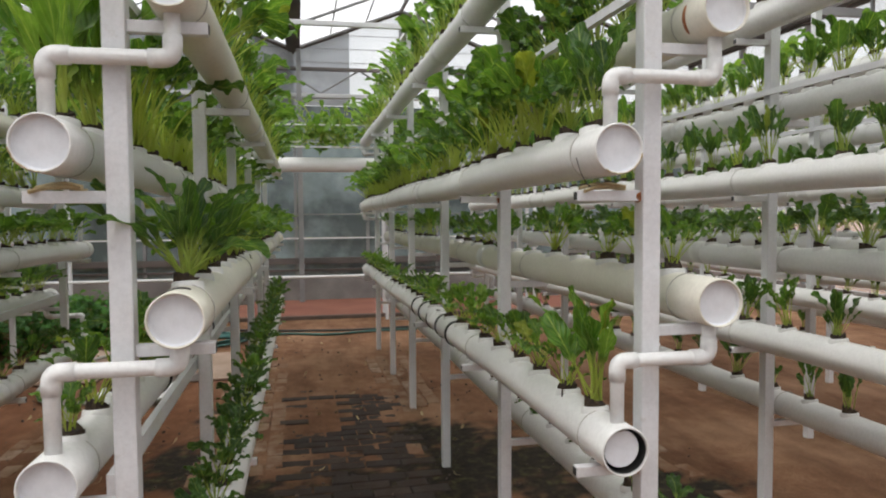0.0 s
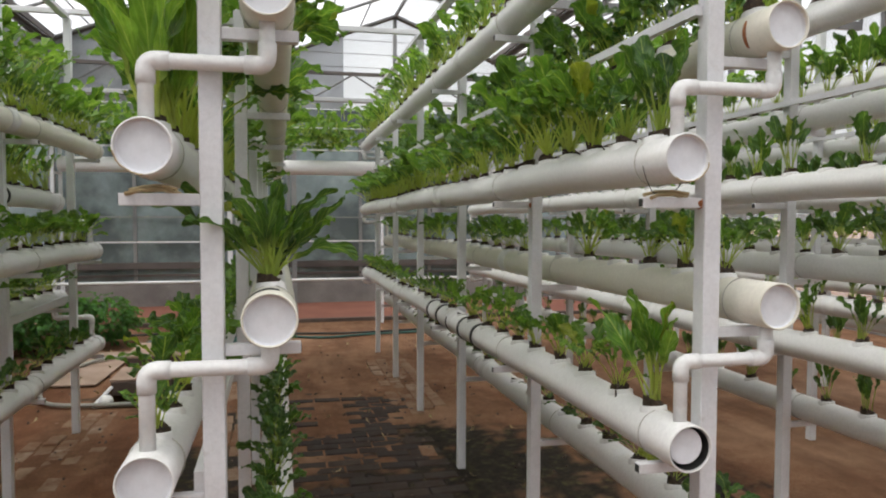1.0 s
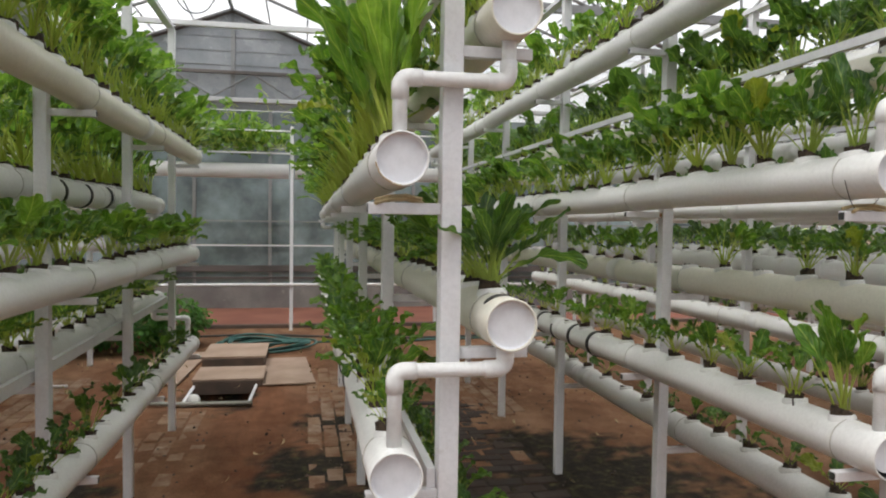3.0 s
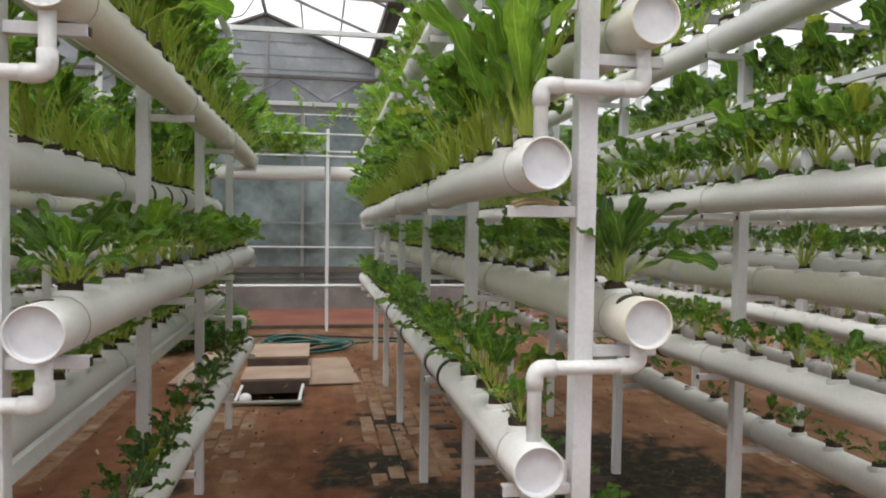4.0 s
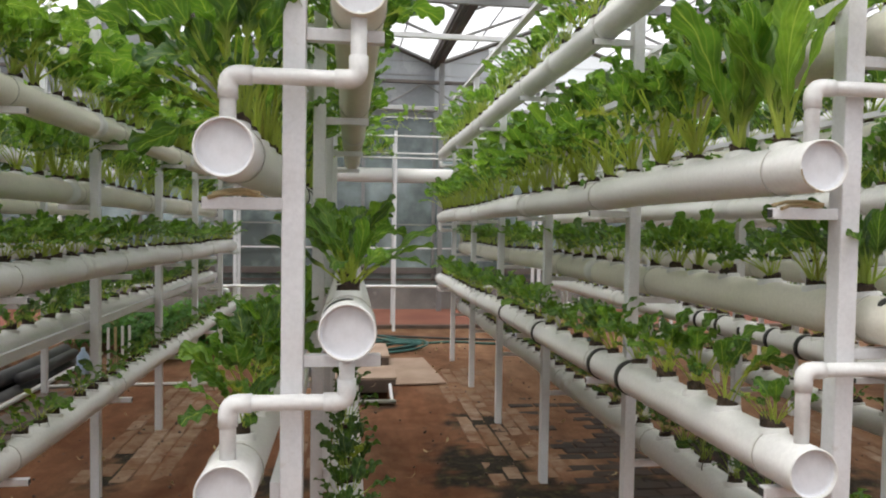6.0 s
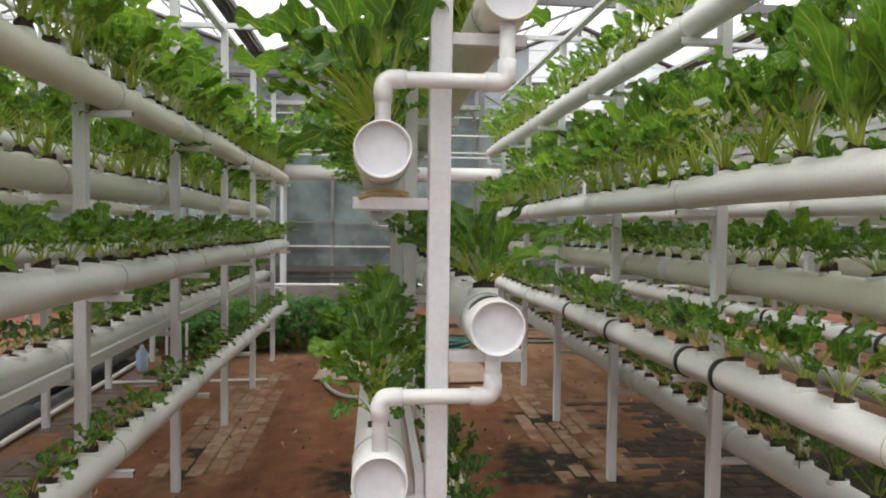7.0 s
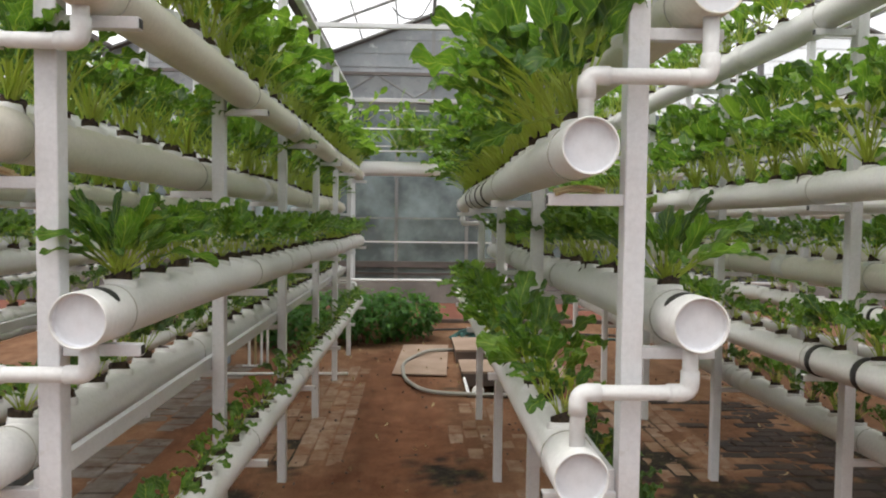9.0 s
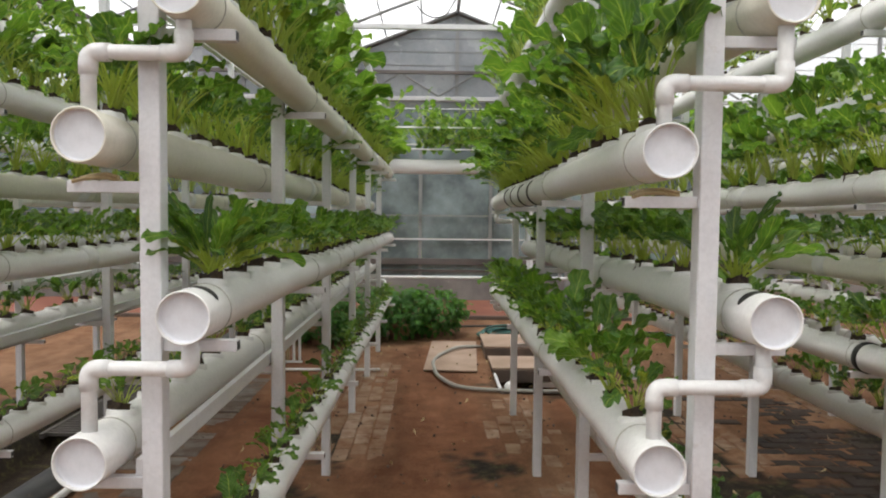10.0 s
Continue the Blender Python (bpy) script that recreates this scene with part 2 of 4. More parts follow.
def film_material():
    m, n, l, p = nodes_of("milky_roof_film")
    tr, tp, ms = n.new("ShaderNodeBsdfTranslucent"), n.new("ShaderNodeBsdfTransparent"), n.new("ShaderNodeMixShader")
    blot = noise_tex(n, l, 0.9, 5.0, 0.6)
    l.new(ramp(n, l, blot.outputs[0], [(0.3, (0.42, 0.44, 0.47)), (0.7, (0.62, 0.63, 0.65))]).outputs[0], tr.inputs[0])
    ms.inputs[0].default_value = 0.15
    l.new(tr.outputs[0], ms.inputs[1])
    l.new(tp.outputs[0], ms.inputs[2])
    l.new(ms.outputs[0], n["Material Output"].inputs[0])
    return m


FILM = film_material()


# ---------- shape helpers ----------
def mesh(name, bm, mat, smooth=False):
    me = bpy.data.meshes.new(name)
    bm.to_mesh(me)
    bm.free()
    me.materials.append(mat)
    if smooth:
        me.polygons.foreach_set("use_smooth", [True] * len(me.polygons))
    return me


def part(name, data, mat=None, parent=None, label="", m=None, smooth=False):
    """One mesh object under a thing or part; data is a bmesh or a mesh to share."""
    me = data if isinstance(data, bpy.types.Mesh) else mesh(name, data, mat, smooth)
    ob = new(name, me)
    ob.parent = parent
    if m is not None:
        ob.matrix_basis = m
    return tagged(ob, label)


def thing(name, label, category, at=(0, 0, 0), group="", kind=""):
    ob = new(name)
    ob.empty_display_size = 0.1
    ob.location = at
    return tagged(ob, label, category, group, kind)


def box(bm, a, b, bevel=0.0):
    g = bmesh.ops.create_cube(bm, size=1)
    for v in g["verts"]:
        v.co = [(a[i] + b[i]) / 2 + v.co[i] * (b[i] - a[i]) for i in range(3)]
    if bevel:
        es = {e for v in g["verts"] for e in v.link_edges}
        bmesh.ops.bevel(bm, geom=list(es), offset=bevel, segments=2, affect="EDGES", profile=0.5)
    return bm


def boxes(*pairs, bevel=0.0):
    bm = bmesh.new()
    for a, b in pairs:
        box(bm, a, b, bevel)
    return bm


def rounded(points, r, steps=5):
    """The points of a path with its corners rounded to radius r."""
    out = [Vector(points[0])]
    for a, b, c in zip(points, points[1:], points[2:]):
        a, b, c = Vector(a), Vector(b), Vector(c)
        u, v = (a - b).normalized(), (c - b).normalized()
        d = min(r, (a - b).length * 0.49, (c - b).length * 0.49)
        for i in range(steps + 1):
            s = i / steps
            out.append((b + u * d) * (1 - s) ** 2 + b * 2 * s * (1 - s) + (b + v * d) * s ** 2)
    return out + [Vector(points[-1])]


def sweep(points, r, seg=14, bm=None, caps=True):
    """A round tube along a path."""
    bm = bm or bmesh.new()
    pts = [Vector(p) for p in points]
    rings, ref = [], None
    for i, p in enumerate(pts):
        d = (pts[min(i + 1, len(pts) - 1)] - pts[max(i - 1, 0)]).normalized()
        if ref is None:
            ref = d.orthogonal().normalized()
        ref = (ref - d * ref.dot(d)).normalized()
        side = d.cross(ref)
        rings.append([bm.verts.new(p + (ref * math.cos(a) + side * math.sin(a)) * r) for a in [2 * math.pi * k / seg for k in range(seg)]])
    for A, B in zip(rings, rings[1:]):
        for k in range(seg):
            bm.faces.new((A[k], A[(k + 1) % seg], B[(k + 1) % seg], B[k]))
    if caps:
        bm.faces.new(rings[0][::-1])
        bm.faces.new(rings[-1])
    return bm


def lathe(profile, seg=28, bm=None):
    """Turns (radius, y) pairs round the y axis."""
    bm = bm or bmesh.new()
    rings = []
    for r, y in profile:
        if r <= 0:
            rings.append([bm.verts.new((0, y, 0))])
        else:
            rings.append([bm.verts.new((r * math.cos(a), y, r * math.sin(a))) for a in [2 * math.pi * k / seg for k in range(seg)]])
    for A, B in zip(rings, rings[1:]):
        for k in range(seg):
            j = (k + 1) % seg
            q = [A[k % len(A)], B[k % len(B)], B[j % len(B)], A[j % len(A)]]
            q = list(dict.fromkeys(q))
            if len(q) > 2:
                bm.faces.new(q)
    return bm


# ---------- ground ----------
def hill(x, y, s, seed):
    return noise.noise(Vector((x * s + seed, y * s - seed, seed)))


# x, y, radii of mossy spots; the longest darkens soil beside the trench
DAMP = [(1.05, 3.9, 0.62, 0.75), (0.45, 3.75, 0.5, 0.45), (0.85, 4.55, 0.35, 0.35), (-0.58, 4.25, 0.34, 0.5), (-0.42, 5.2, 0.2, 0.38), (-0.35, 3.6, 0.45, 0.45),
        (0.6, 3.0, 0.7, 0.7), (-1.82, 4.1, 0.2, 0.3), (-1.3, 3.1, 0.35, 0.35), (-1.3, 6.1, 0.3, 0.4), (1.9, 3.2, 0.35, 0.5), (-2.75, 4.4, 0.15, 0.35), (-4.85, 4.6, 0.75, 3.0), (-3.0, 3.4, 0.3, 0.5)]


AISLES = (-3.25, -2.12, -0.93)


def damp_at(x, y):
    """How dark the soil is where damp, mossy or beside the trench, 0 to 1."""
    n1, n2, n3 = hill(x, y, 1.3, 3.1), hill(x, y, 6.0, 7.7), hill(x, y, 15.0, 4.4)
    return max(min(1.0, max(0.0, (1.15 - math.hypot((x - cx) / rx, (y - cy) / ry) - 0.6 * n2 - 0.3 * n1 - 0.5 * n3) * 2.2)) for cx, cy, rx, ry in DAMP)


def trodden_at(x, y):
    """How far feet have darkened the soil along the middle of an aisle, 0 to 1."""
    off = min(abs(x - a) for a in AISLES) / 0.36
    return min(1.0, max(0.0, 1.5 - off - 0.5 * hill(x, y, 2.2, 5.5) - 0.35 * hill(x, y, 8.0, 2.5))) * min(1.0, max(0.0, (8.4 - y) / 2.2))


def axis(lo, hi, step, far):
    fine = np.arange(lo, hi + step / 2, step)
    out, s, x = [], step, hi
    while x < far:
        s *= 1.5
        x += s
        out.append(x)
    tail = np.array(out)
    return np.concatenate([(lo - (tail - hi))[::-1], fine, tail])


def ground():
    xs, ys = axis(-5.2, 3.6, 0.04, 90), axis(1.6, 9.6, 0.04, 90)
    X, Y = np.meshgrid(xs, ys)
    V = np.zeros((X.size, 3))
    V[:, 0], V[:, 1] = X.ravel(), Y.ravel()
    damp_shade, trod = np.zeros(X.size), np.zeros(X.size)
    for i, (x, y, _) in enumerate(V):
        if -5.4 < x < 3.8 and 1.4 < y < 9.8:
            n1, n2 = hill(x, y, 1.3, 3.1), hill(x, y, 6.0, 7.7)
            z = 0.007 * n1 + 0.004 * n2 + 0.002 * hill(x, y, 19.0, 1.2)
            damp_shade[i], trod[i] = damp_at(x, y) * 0.97, trodden_at(x, y)
            # The deep pit's shade is put into the soil colour.
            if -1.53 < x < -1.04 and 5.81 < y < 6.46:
                z, damp_shade[i] = -0.55, 1.0
            # The trench floor takes nearly the darkest soil colour.
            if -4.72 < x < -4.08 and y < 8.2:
                z, damp_shade[i] = -0.14, 0.93
            V[i, 2] = z
    nx, ny = len(xs), len(ys)
    k = (np.arange(ny - 1)[:, None] * nx + np.arange(nx - 1)[None, :]).ravel()
    F = np.stack([k, k + 1, k + nx + 1, k + nx], 1)
    me = bpy.data.meshes.new("ground")
    me.from_pydata(V.tolist(), [], F.tolist())
    me.polygons.foreach_set("use_smooth", [True] * len(me.polygons))
    a = me.color_attributes.new("damp_shade", "FLOAT_COLOR", "POINT")
    a.data.foreach_set("color", np.stack([damp_shade, trod, damp_shade, np.ones_like(damp_shade)], 1).ravel().astype(np.float32))
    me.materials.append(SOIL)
    return tagged(new("ground", me), "trodden reddish-brown soil with damp mossy patches and coloured-in pit shade", "ground", kind="structure")


ground()

# ---------- greenhouse shell ----------
BACK, APEX, VALLEY, SPAN = 11.9, 4.77, 4.09, 3.5
FRONT = -3.2
LEFT, RIGHT = -1.75 - SPAN * 2.5, -1.75 + SPAN * 2.5
ridges = [-1.75 + SPAN * k for k in range(-2, 3)]

wall_back = thing("wall_back", "weathered glazed end wall on a low concrete plinth", "wall", kind="structure")
part("plinth", boxes(((LEFT, BACK - 0.02, -0.05), (RIGHT, BACK + 0.18, 0.40)), bevel=0.01), CONCRETE, wall_back, "stained grey concrete plinth")
part("dark_rail", boxes(((LEFT, BACK - 0.05, 0.62), (RIGHT, BACK + 0.03, 0.72)), ((LEFT, BACK - 0.03, 0.50), (RIGHT, BACK + 0.03, 0.535))), GUTTER, wall_back, "dark horizontal steel rail")
part("chord", boxes(((LEFT, BACK - 0.14, 3.30), (RIGHT, BACK - 0.04, 3.37)), bevel=0.01), GREYSTEEL, wall_back, "pale grey lower beam")
part("upper_chord", boxes(((LEFT, BACK - 0.12, 3.74), (RIGHT, BACK - 0.05, 3.79))), GUTTER, wall_back, "dark upper chord")
for k, x in enumerate(np.arange(LEFT + 0.4, RIGHT - 0.5, 0.62)):
    up = k % 2
    a, b = (x, BACK - 0.085, 3.39 if up else 3.75), (x + 0.6, BACK - 0.085, 3.75 if up else 3.39)
    part("web", sweep([a, b], 0.015, 6), GALV, wall_back)
step = SPAN / 3
for k in range(int((RIGHT - LEFT) / step) + 1):
    x = LEFT + k * step
    part("mullion", boxes(((x - 0.025, BACK - 0.03, 0.40), (x + 0.025, BACK + 0.04, 3.20)), bevel=0.004), GALV, wall_back)
    if x + step <= RIGHT + 0.01:
        for z0, z1 in ((0.40, 1.04), (1.04, 1.43), (1.43, 3.20)):
            pane = part("pane", boxes(((x + 0.027, BACK + 0.004, z0 + 0.012), (x + step - 0.027, BACK + 0.010, z1 - 0.012))), GLASS, wall_back)
for z in (1.04, 1.43):
    part("glazing_bar", boxes(((LEFT, BACK - 0.045, z - 0.011), (RIGHT, BACK - 0.031, z + 0.011))), STEEL if z < 1.2 else GALV, wall_back)

# gable sheets over each span
for k, xr in enumerate(ridges):
    gable = thing("wall_gable", "grey sheeted gable with fine ribs" if k != 3 else "gable glazed with hazy clear panes", "wall", kind="structure")
    edges = [xr - SPAN / 2, xr - SPAN / 2 + 0.9, xr, xr + SPAN / 2]
    for j, (x0, x1) in enumerate(zip(edges, edges[1:])):
        def top(x):
            return APEX - (APEX - VALLEY) * abs(x - xr) / (SPAN / 2) - 0.03
        bm = bmesh.new()
        ring = [bm.verts.new((x, BACK + 0.02, z)) for x, z in ((x0, 3.2), (x1, 3.2), (x1, top(x1)), (x0, top(x0)))]
        f = bm.faces.new(ring)
        for v in bmesh.ops.extrude_face_region(bm, geom=[f])["geom"]:
            if isinstance(v, bmesh.types.BMVert):
                v.co.y += 0.012
        clear = k >= 3 and not (k == 3 and j == 0) or k == 0
        part("sheet", bm, CLEAR if clear else HAZE if k == 3 else GREYWALL, gable)
    for s in (-1, 1):
        part("verge", sweep([(xr, BACK - 0.03, APEX - 0.02), (xr + s * SPAN / 2, BACK - 0.03, VALLEY - 0.02)], 0.038, 8), GUTTER, gable, "dark sloping edge bar")
    for z in (3.9, 4.12, 4.34, 4.56):
        half = min(SPAN / 2, (APEX - z) / (APEX - VALLEY) * SPAN / 2) - 0.06
        part("sheet_lap", boxes(((xr - half, BACK + 0.010, z - 0.004), (xr + half, BACK + 0.018, z + 0.004))), GALV, gable)
    part("gable_stud", boxes(((xr - 0.03, BACK - 0.02, 3.40), (xr + 0.03, BACK + 0.015, APEX - 0.05))), GALV, gable)

# side walls and the wall behind
for name, a, b in (("wall_left", (LEFT - 0.1, FRONT, 0), (LEFT, BACK, 4.09)), ("wall_right", (RIGHT, FRONT, 0), (RIGHT + 0.1, BACK, 4.09)),
                   ("wall_front", (LEFT, FRONT - 0.1, 0), (RIGHT, FRONT, 4.09))):
    w = thing(name, "glazed greenhouse wall above a concrete plinth", "wall", kind="structure")
    long = 1 if b[1] - a[1] > 1 else 0
    lo, hi = list(a), list(b)
    hi[2] = 0.4
    part("plinth", boxes((lo, hi)), CONCRETE, w)
    lo, hi = list(a), list(b)
    mid = (a[1 - long] + b[1 - long]) / 2
    lo[1 - long], hi[1 - long], lo[2] = mid - 0.004, mid + 0.004, 0.4
    # Panels added out of view to cut low daylight from front and left.
    if name != "wall_right":
        part("lower_panel", boxes((lo, (hi[0], hi[1], 2.0))), GREYSTEEL, w)
        lo[2] = 2.004
    part("pane", boxes((lo, hi)), CLEAR, w).visible_shadow = False
    for k in range(0, 11):
        s = a[long] + (b[long] - a[long]) * k / 10
        lo, hi = list(a), list(b)
        lo[long], hi[long], lo[2] = s - 0.025, s + 0.025, 0.4
        part("mullion", boxes((lo, hi)), GALV, w)

# roof: films on rafters, ridges, valley gutters
roof = thing("ceiling", "milky roof film over grey steel rafters", "ceiling", kind="structure")
bm = bmesh.new()
for xr in ridges:
    for s in (-1, 1):
        q = [(xr, FRONT, APEX + 0.03), (xr + s * SPAN / 2, FRONT, VALLEY + 0.03), (xr + s * SPAN / 2, BACK + 0.1, VALLEY + 0.03), (xr, BACK + 0.1, APEX + 0.03)]
        bm.faces.new([bm.verts.new(p) for p in q])
film = part("roof_film", bm, FILM, roof)
film.visible_shadow = False
bm = bmesh.new()
for xr in ridges:
    sweep([(xr, FRONT, APEX - 0.02), (xr, BACK, APEX - 0.02)], 0.03, 8, bm)
    for y in np.arange(BACK - 0.1, FRONT, -1.45):
        for s in (-1, 1):
            sweep([(xr, y, APEX - 0.02), (xr + s * SPAN / 2, y, VALLEY - 0.02)], 0.022, 6, bm)
    for f in (0.33, 0.66):
        for s in (-1, 1):
            x, z = xr + s * SPAN / 2 * f, APEX + (VALLEY - APEX) * f - 0.0
            sweep([(x, FRONT, z), (x, BACK, z)], 0.012, 6, bm)
part("rafters", bm, GALV, roof, "thin grey steel rafters and purlins")
for y in (7.7, 3.5, -0.7):
    for xr in ridges:
        bm = boxes(((xr - SPAN / 2, y - 0.03, 3.80), (xr + SPAN / 2, y + 0.03, 3.90)))
        for s in (-1, 1):
            sweep([(xr, y, APEX - 0.04), (xr + s * 0.85, y, 3.88)], 0.016, 6, bm)
            sweep([(xr + s * 0.875, y, (APEX + VALLEY) / 2 - 0.03), (xr + s * 0.85, y, 3.88)], 0.016, 6, bm)
            sweep([(xr + s * SPAN / 2, y, 4.05), (xr + s * SPAN / 2, y, 3.88)], 0.03, 6, bm)
        part("truss", bm, GALV, roof, "grey steel truss")
for k in range(6):
    x = LEFT + SPAN * k
    bm = boxes(((x - 0.11, FRONT, VALLEY - 0.02), (x - 0.075, BACK, VALLEY + 0.06)), ((x + 0.075, FRONT, VALLEY - 0.02), (x + 0.11, BACK, VALLEY + 0.06)),
               ((x - 0.075, FRONT, VALLEY - 0.045), (x + 0.075, BACK, VALLEY - 0.022)), ((x - 0.02, FRONT, VALLEY - 0.08), (x + 0.02, BACK, VALLEY - 0.047)))
    part("valley_gutter", bm, GUTTER, roof, "dark rusty valley gutter")
    for y in (BACK - 0.25,):
        col = thing("column", "grey steel column under the roof gutter", "column", kind="structure")
        part("shaft", boxes(((x + 0.04, y - 0.04, 0), (x + 0.12, y + 0.04, VALLEY - 0.05)), bevel=0.006), GALV, col)

cable = thing("hanging_cable", "thin black cable drooping from the roof bars", "cable", (-2.38, 10.6, 4.49))
part("wire", sweep(rounded([(0, 0, 0), (0.08, -0.06, -0.12), (0.22, -0.15, -0.22), (0.42, -0.2, -0.20), (0.62, -0.1, 0.18)], 0.12, 6), 0.009, 6), BLACK, cable, smooth=True)

# red ledge, low step before the end wall
ledge = thing("trim", "red brick-coloured ledge along the end wall", "ledge", kind="structure")
part("ledge_top", boxes(((LEFT, 9.95, -0.05), (RIGHT, BACK - 0.02, 0.03)), bevel=0.008), REDBED, ledge)
part("ledge_edge", boxes(((LEFT, 9.86, -0.05), (RIGHT, 9.947, 0.05)), bevel=0.01), DARKWOOD, ledge, "dark weathered edging")


def backdrop():
    """A dim belt of shrubs beyond the end wall."""
    rng = np.random.default_rng(5)
    V, F = [], []
    for _ in range(5200):
        c = np.array([rng.uniform(-14, 12), rng.uniform(14.5, 17.5), abs(rng.normal(0, 1.0))])
        if c[2] > 2.1 + 0.5 * math.sin(c[0] * 0.9):
            continue
        u, v = rng.normal(size=3), rng.normal(size=3)
        u, v = u / np.linalg.norm(u) * rng.uniform(0.1, 0.2), v / np.linalg.norm(v) * rng.uniform(0.06, 0.12)
        b = len(V)
        V += [c - u, c + v, c + u, c - v]
        F.append((b, b + 1, b + 2, b + 3))
    me = bpy.data.meshes.new("backdrop")
    me.from_pydata(V, [], F)
    me.uv_layers.new()
    me.materials.append(LEAF["dark"])
    return tagged(new("backdrop", me), "dim belt of shrubs outside the end wall", "shrubs", kind="structure")


backdrop()

# ---------- hydroponic racks ----------
Y0, R = 1.468, 0.056
POST_Y = (1.57, 2.77, 3.975, 5.207, 6.366, 7.57)
FRONT_Z = (2.25, 1.906, 1.594, 1.250, 0.943, 0.602)
BACK_Z = (2.20, 1.885, 1.522, 1.198, 0.868, 0.565)
LEAN_X = 0.004
TOP = 2.75
HALF = 0.0225


def level_z(n, y):
    return FRONT_Z[n] + (BACK_Z[n] - FRONT_Z[n]) * (y - Y0) / (7.67 - Y0)


BRACKET = {s: mesh("bracket", boxes(((min(s * HALF, s * 0.178), -0.0125, -0.025), (max(s * HALF, s * 0.178), 0.0125, 0)), bevel=0.002), STEEL) for s in (-1, 1)}
# A black plate painted over the bracket's end for its shaded hollow.
BRACKET_MOUTH = mesh("mouth_shade", boxes(((-0.001, -0.009, -0.0215), (0.001, 0.009, -0.0035))), BLACK)
POST = mesh("post", boxes(((-HALF, -HALF, -0.03), (HALF, HALF, TOP)), bevel=0.003), STEEL)
STRAP = mesh("strap", sweep([(math.cos(a) * (R + 0.002), 0, math.sin(a) * (R + 0.002)) for a in np.linspace(0, 2 * math.pi, 25)], 0.0013, 5), JOINT)
RUBBER = mesh("rubber_ring", lathe([(R + 0.0005, -0.015), (R + 0.0050, -0.013), (R + 0.0050, 0.013), (R + 0.0005, 0.015)]), BLACK, True)
SLEEVE = mesh("coupling", lathe([(R, -0.05), (R + 0.0035, -0.048), (R + 0.0035, 0.048), (R, 0.05)]), PVC, True)
CAP_MESH = mesh("end_cap", lathe([(R - 0.0038, 0.001), (R - 0.0048, 0.012), (R - 0.008, 0.0140), (0, 0.0128)]), CAP, False)
CAP_BACK = mesh("end_cap", lathe([(0, 0.006), (R + 0.003, 0.004), (R + 0.003, -0.03), (R, -0.032)]), PVC, False)


def slot_mesh(mat=None):
    """A strip bent over the pipe's round top, by default black for a slot's shade."""
    bm = bmesh.new()
    rows = []
    for k in range(11):
        a = radians(-35 + 7.0 * k)
        w = 0.014 * math.sqrt(max(0.02, 1 - (a / radians(36)) ** 2))
        rows.append([bm.verts.new((math.sin(a) * r, w * s, math.cos(a) * r)) for r, s in ((R - 0.004, -1), (R + 0.001, -1), (R + 0.001, 1), (R - 0.004, 1))])
    for A, B in zip(rows, rows[1:]):
        for i in range(3):
            bm.faces.new((A[i], A[i + 1], B[i + 1], B[i]))
    return mesh("empty_slot", bm, mat or BLACK)


SLOT = slot_mesh()
STREAK = slot_mesh(RUST)
WEDGE = mesh("wedge", sweep([(-0.05, 0.0, -0.006), (-0.02, 0.01, 0.001), (0.02, 0.0, 0.003), (0.055, -0.008, -0.004)], 0.0045, 6), DRYLEAF)
WELD = mesh("weld", lathe([(0, -0.006), (0.012, -0.004), (0.014, 0.004), (0, 0.007)], 8), RUST)


def collar_mesh():
    """The raised white lip round a planting hole."""
    bm = bmesh.new()
    rows, seg = [], 14
    for k in range(seg):
        a = 2 * math.pi * k / seg
        up = 0.0025 + 0.008 * (0.5 + 0.5 * math.cos(a + math.pi / 2)) ** 1.5
        c, s = math.cos(a), math.sin(a)
        rows.append([bm.verts.new((c * r, s * r, z)) for r, z in ((0.037, -0.022 - 0.004 * c * c), (0.033, up * 0.7), (0.030, up), (0.0275, up * 0.7), (0.0265, -0.01))])
    for k in range(seg):
        A, B = rows[k], rows[(k + 1) % seg]
        for i in range(4):
            bm.faces.new((A[i], A[i + 1], B[i + 1], B[i]))
    return mesh("planting_collar", bm, PVC, True)


COLLAR = collar_mesh()
WIRE = mesh("wire_tie", sweep([(math.cos(a) * (R + 0.003) * (1 if math.sin(a) > 0 else 1.06), 0.006 * math.sin(3 * a), math.sin(a) * (R + 0.003) * (1 if math.sin(a) > 0 else 1.42)) for a in np.linspace(3.3, 6.1, 14)], 0.0011, 5), BLACK)


def sealant_mesh(a0, a1, seed):
    """A crumbly brown bead along part of a pipe's rim."""
    rng = np.random.default_rng(seed)
    pts = [(math.cos(a) * (R - 0.002), -0.001 + rng.uniform(-0.002, 0.001), math.sin(a) * (R - 0.002)) for a in np.linspace(radians(a0), radians(a1), 16)]
    return mesh("sealant", sweep([Vector(q) + Vector(rng.uniform(-0.0012, 0.0012, 3)) for q in pts], 0.0016, 5), DRYLEAF)


SEALANT = [sealant_mesh(205, 325, 1), sealant_mesh(235, 350, 2), sealant_mesh(190, 270, 3)]


def pipe_mesh(length, z1, mat=PVC):
    """A pipe from the origin along +y, sloping by z1, open and thick-walled at the near end."""
    bm = lathe([(R - 0.0045, 0.05), (R - 0.0045, 0.001), (R - 0.0035, -0.001), (R - 0.001, -0.001), (R, 0.001)] + [(R + 0.0008 * math.sin(k * 2.3), 0.13 + (length - 0.13) * k / 8) for k in range(9)] + [(R - 0.006, length)], 32)
    for v in bm.verts:
        v.co.z += z1 * v.co.y / length + 0.006 * math.sin(v.co.y * 2.6) * min(1, v.co.y)
    return mesh("pipe", bm, mat, True)


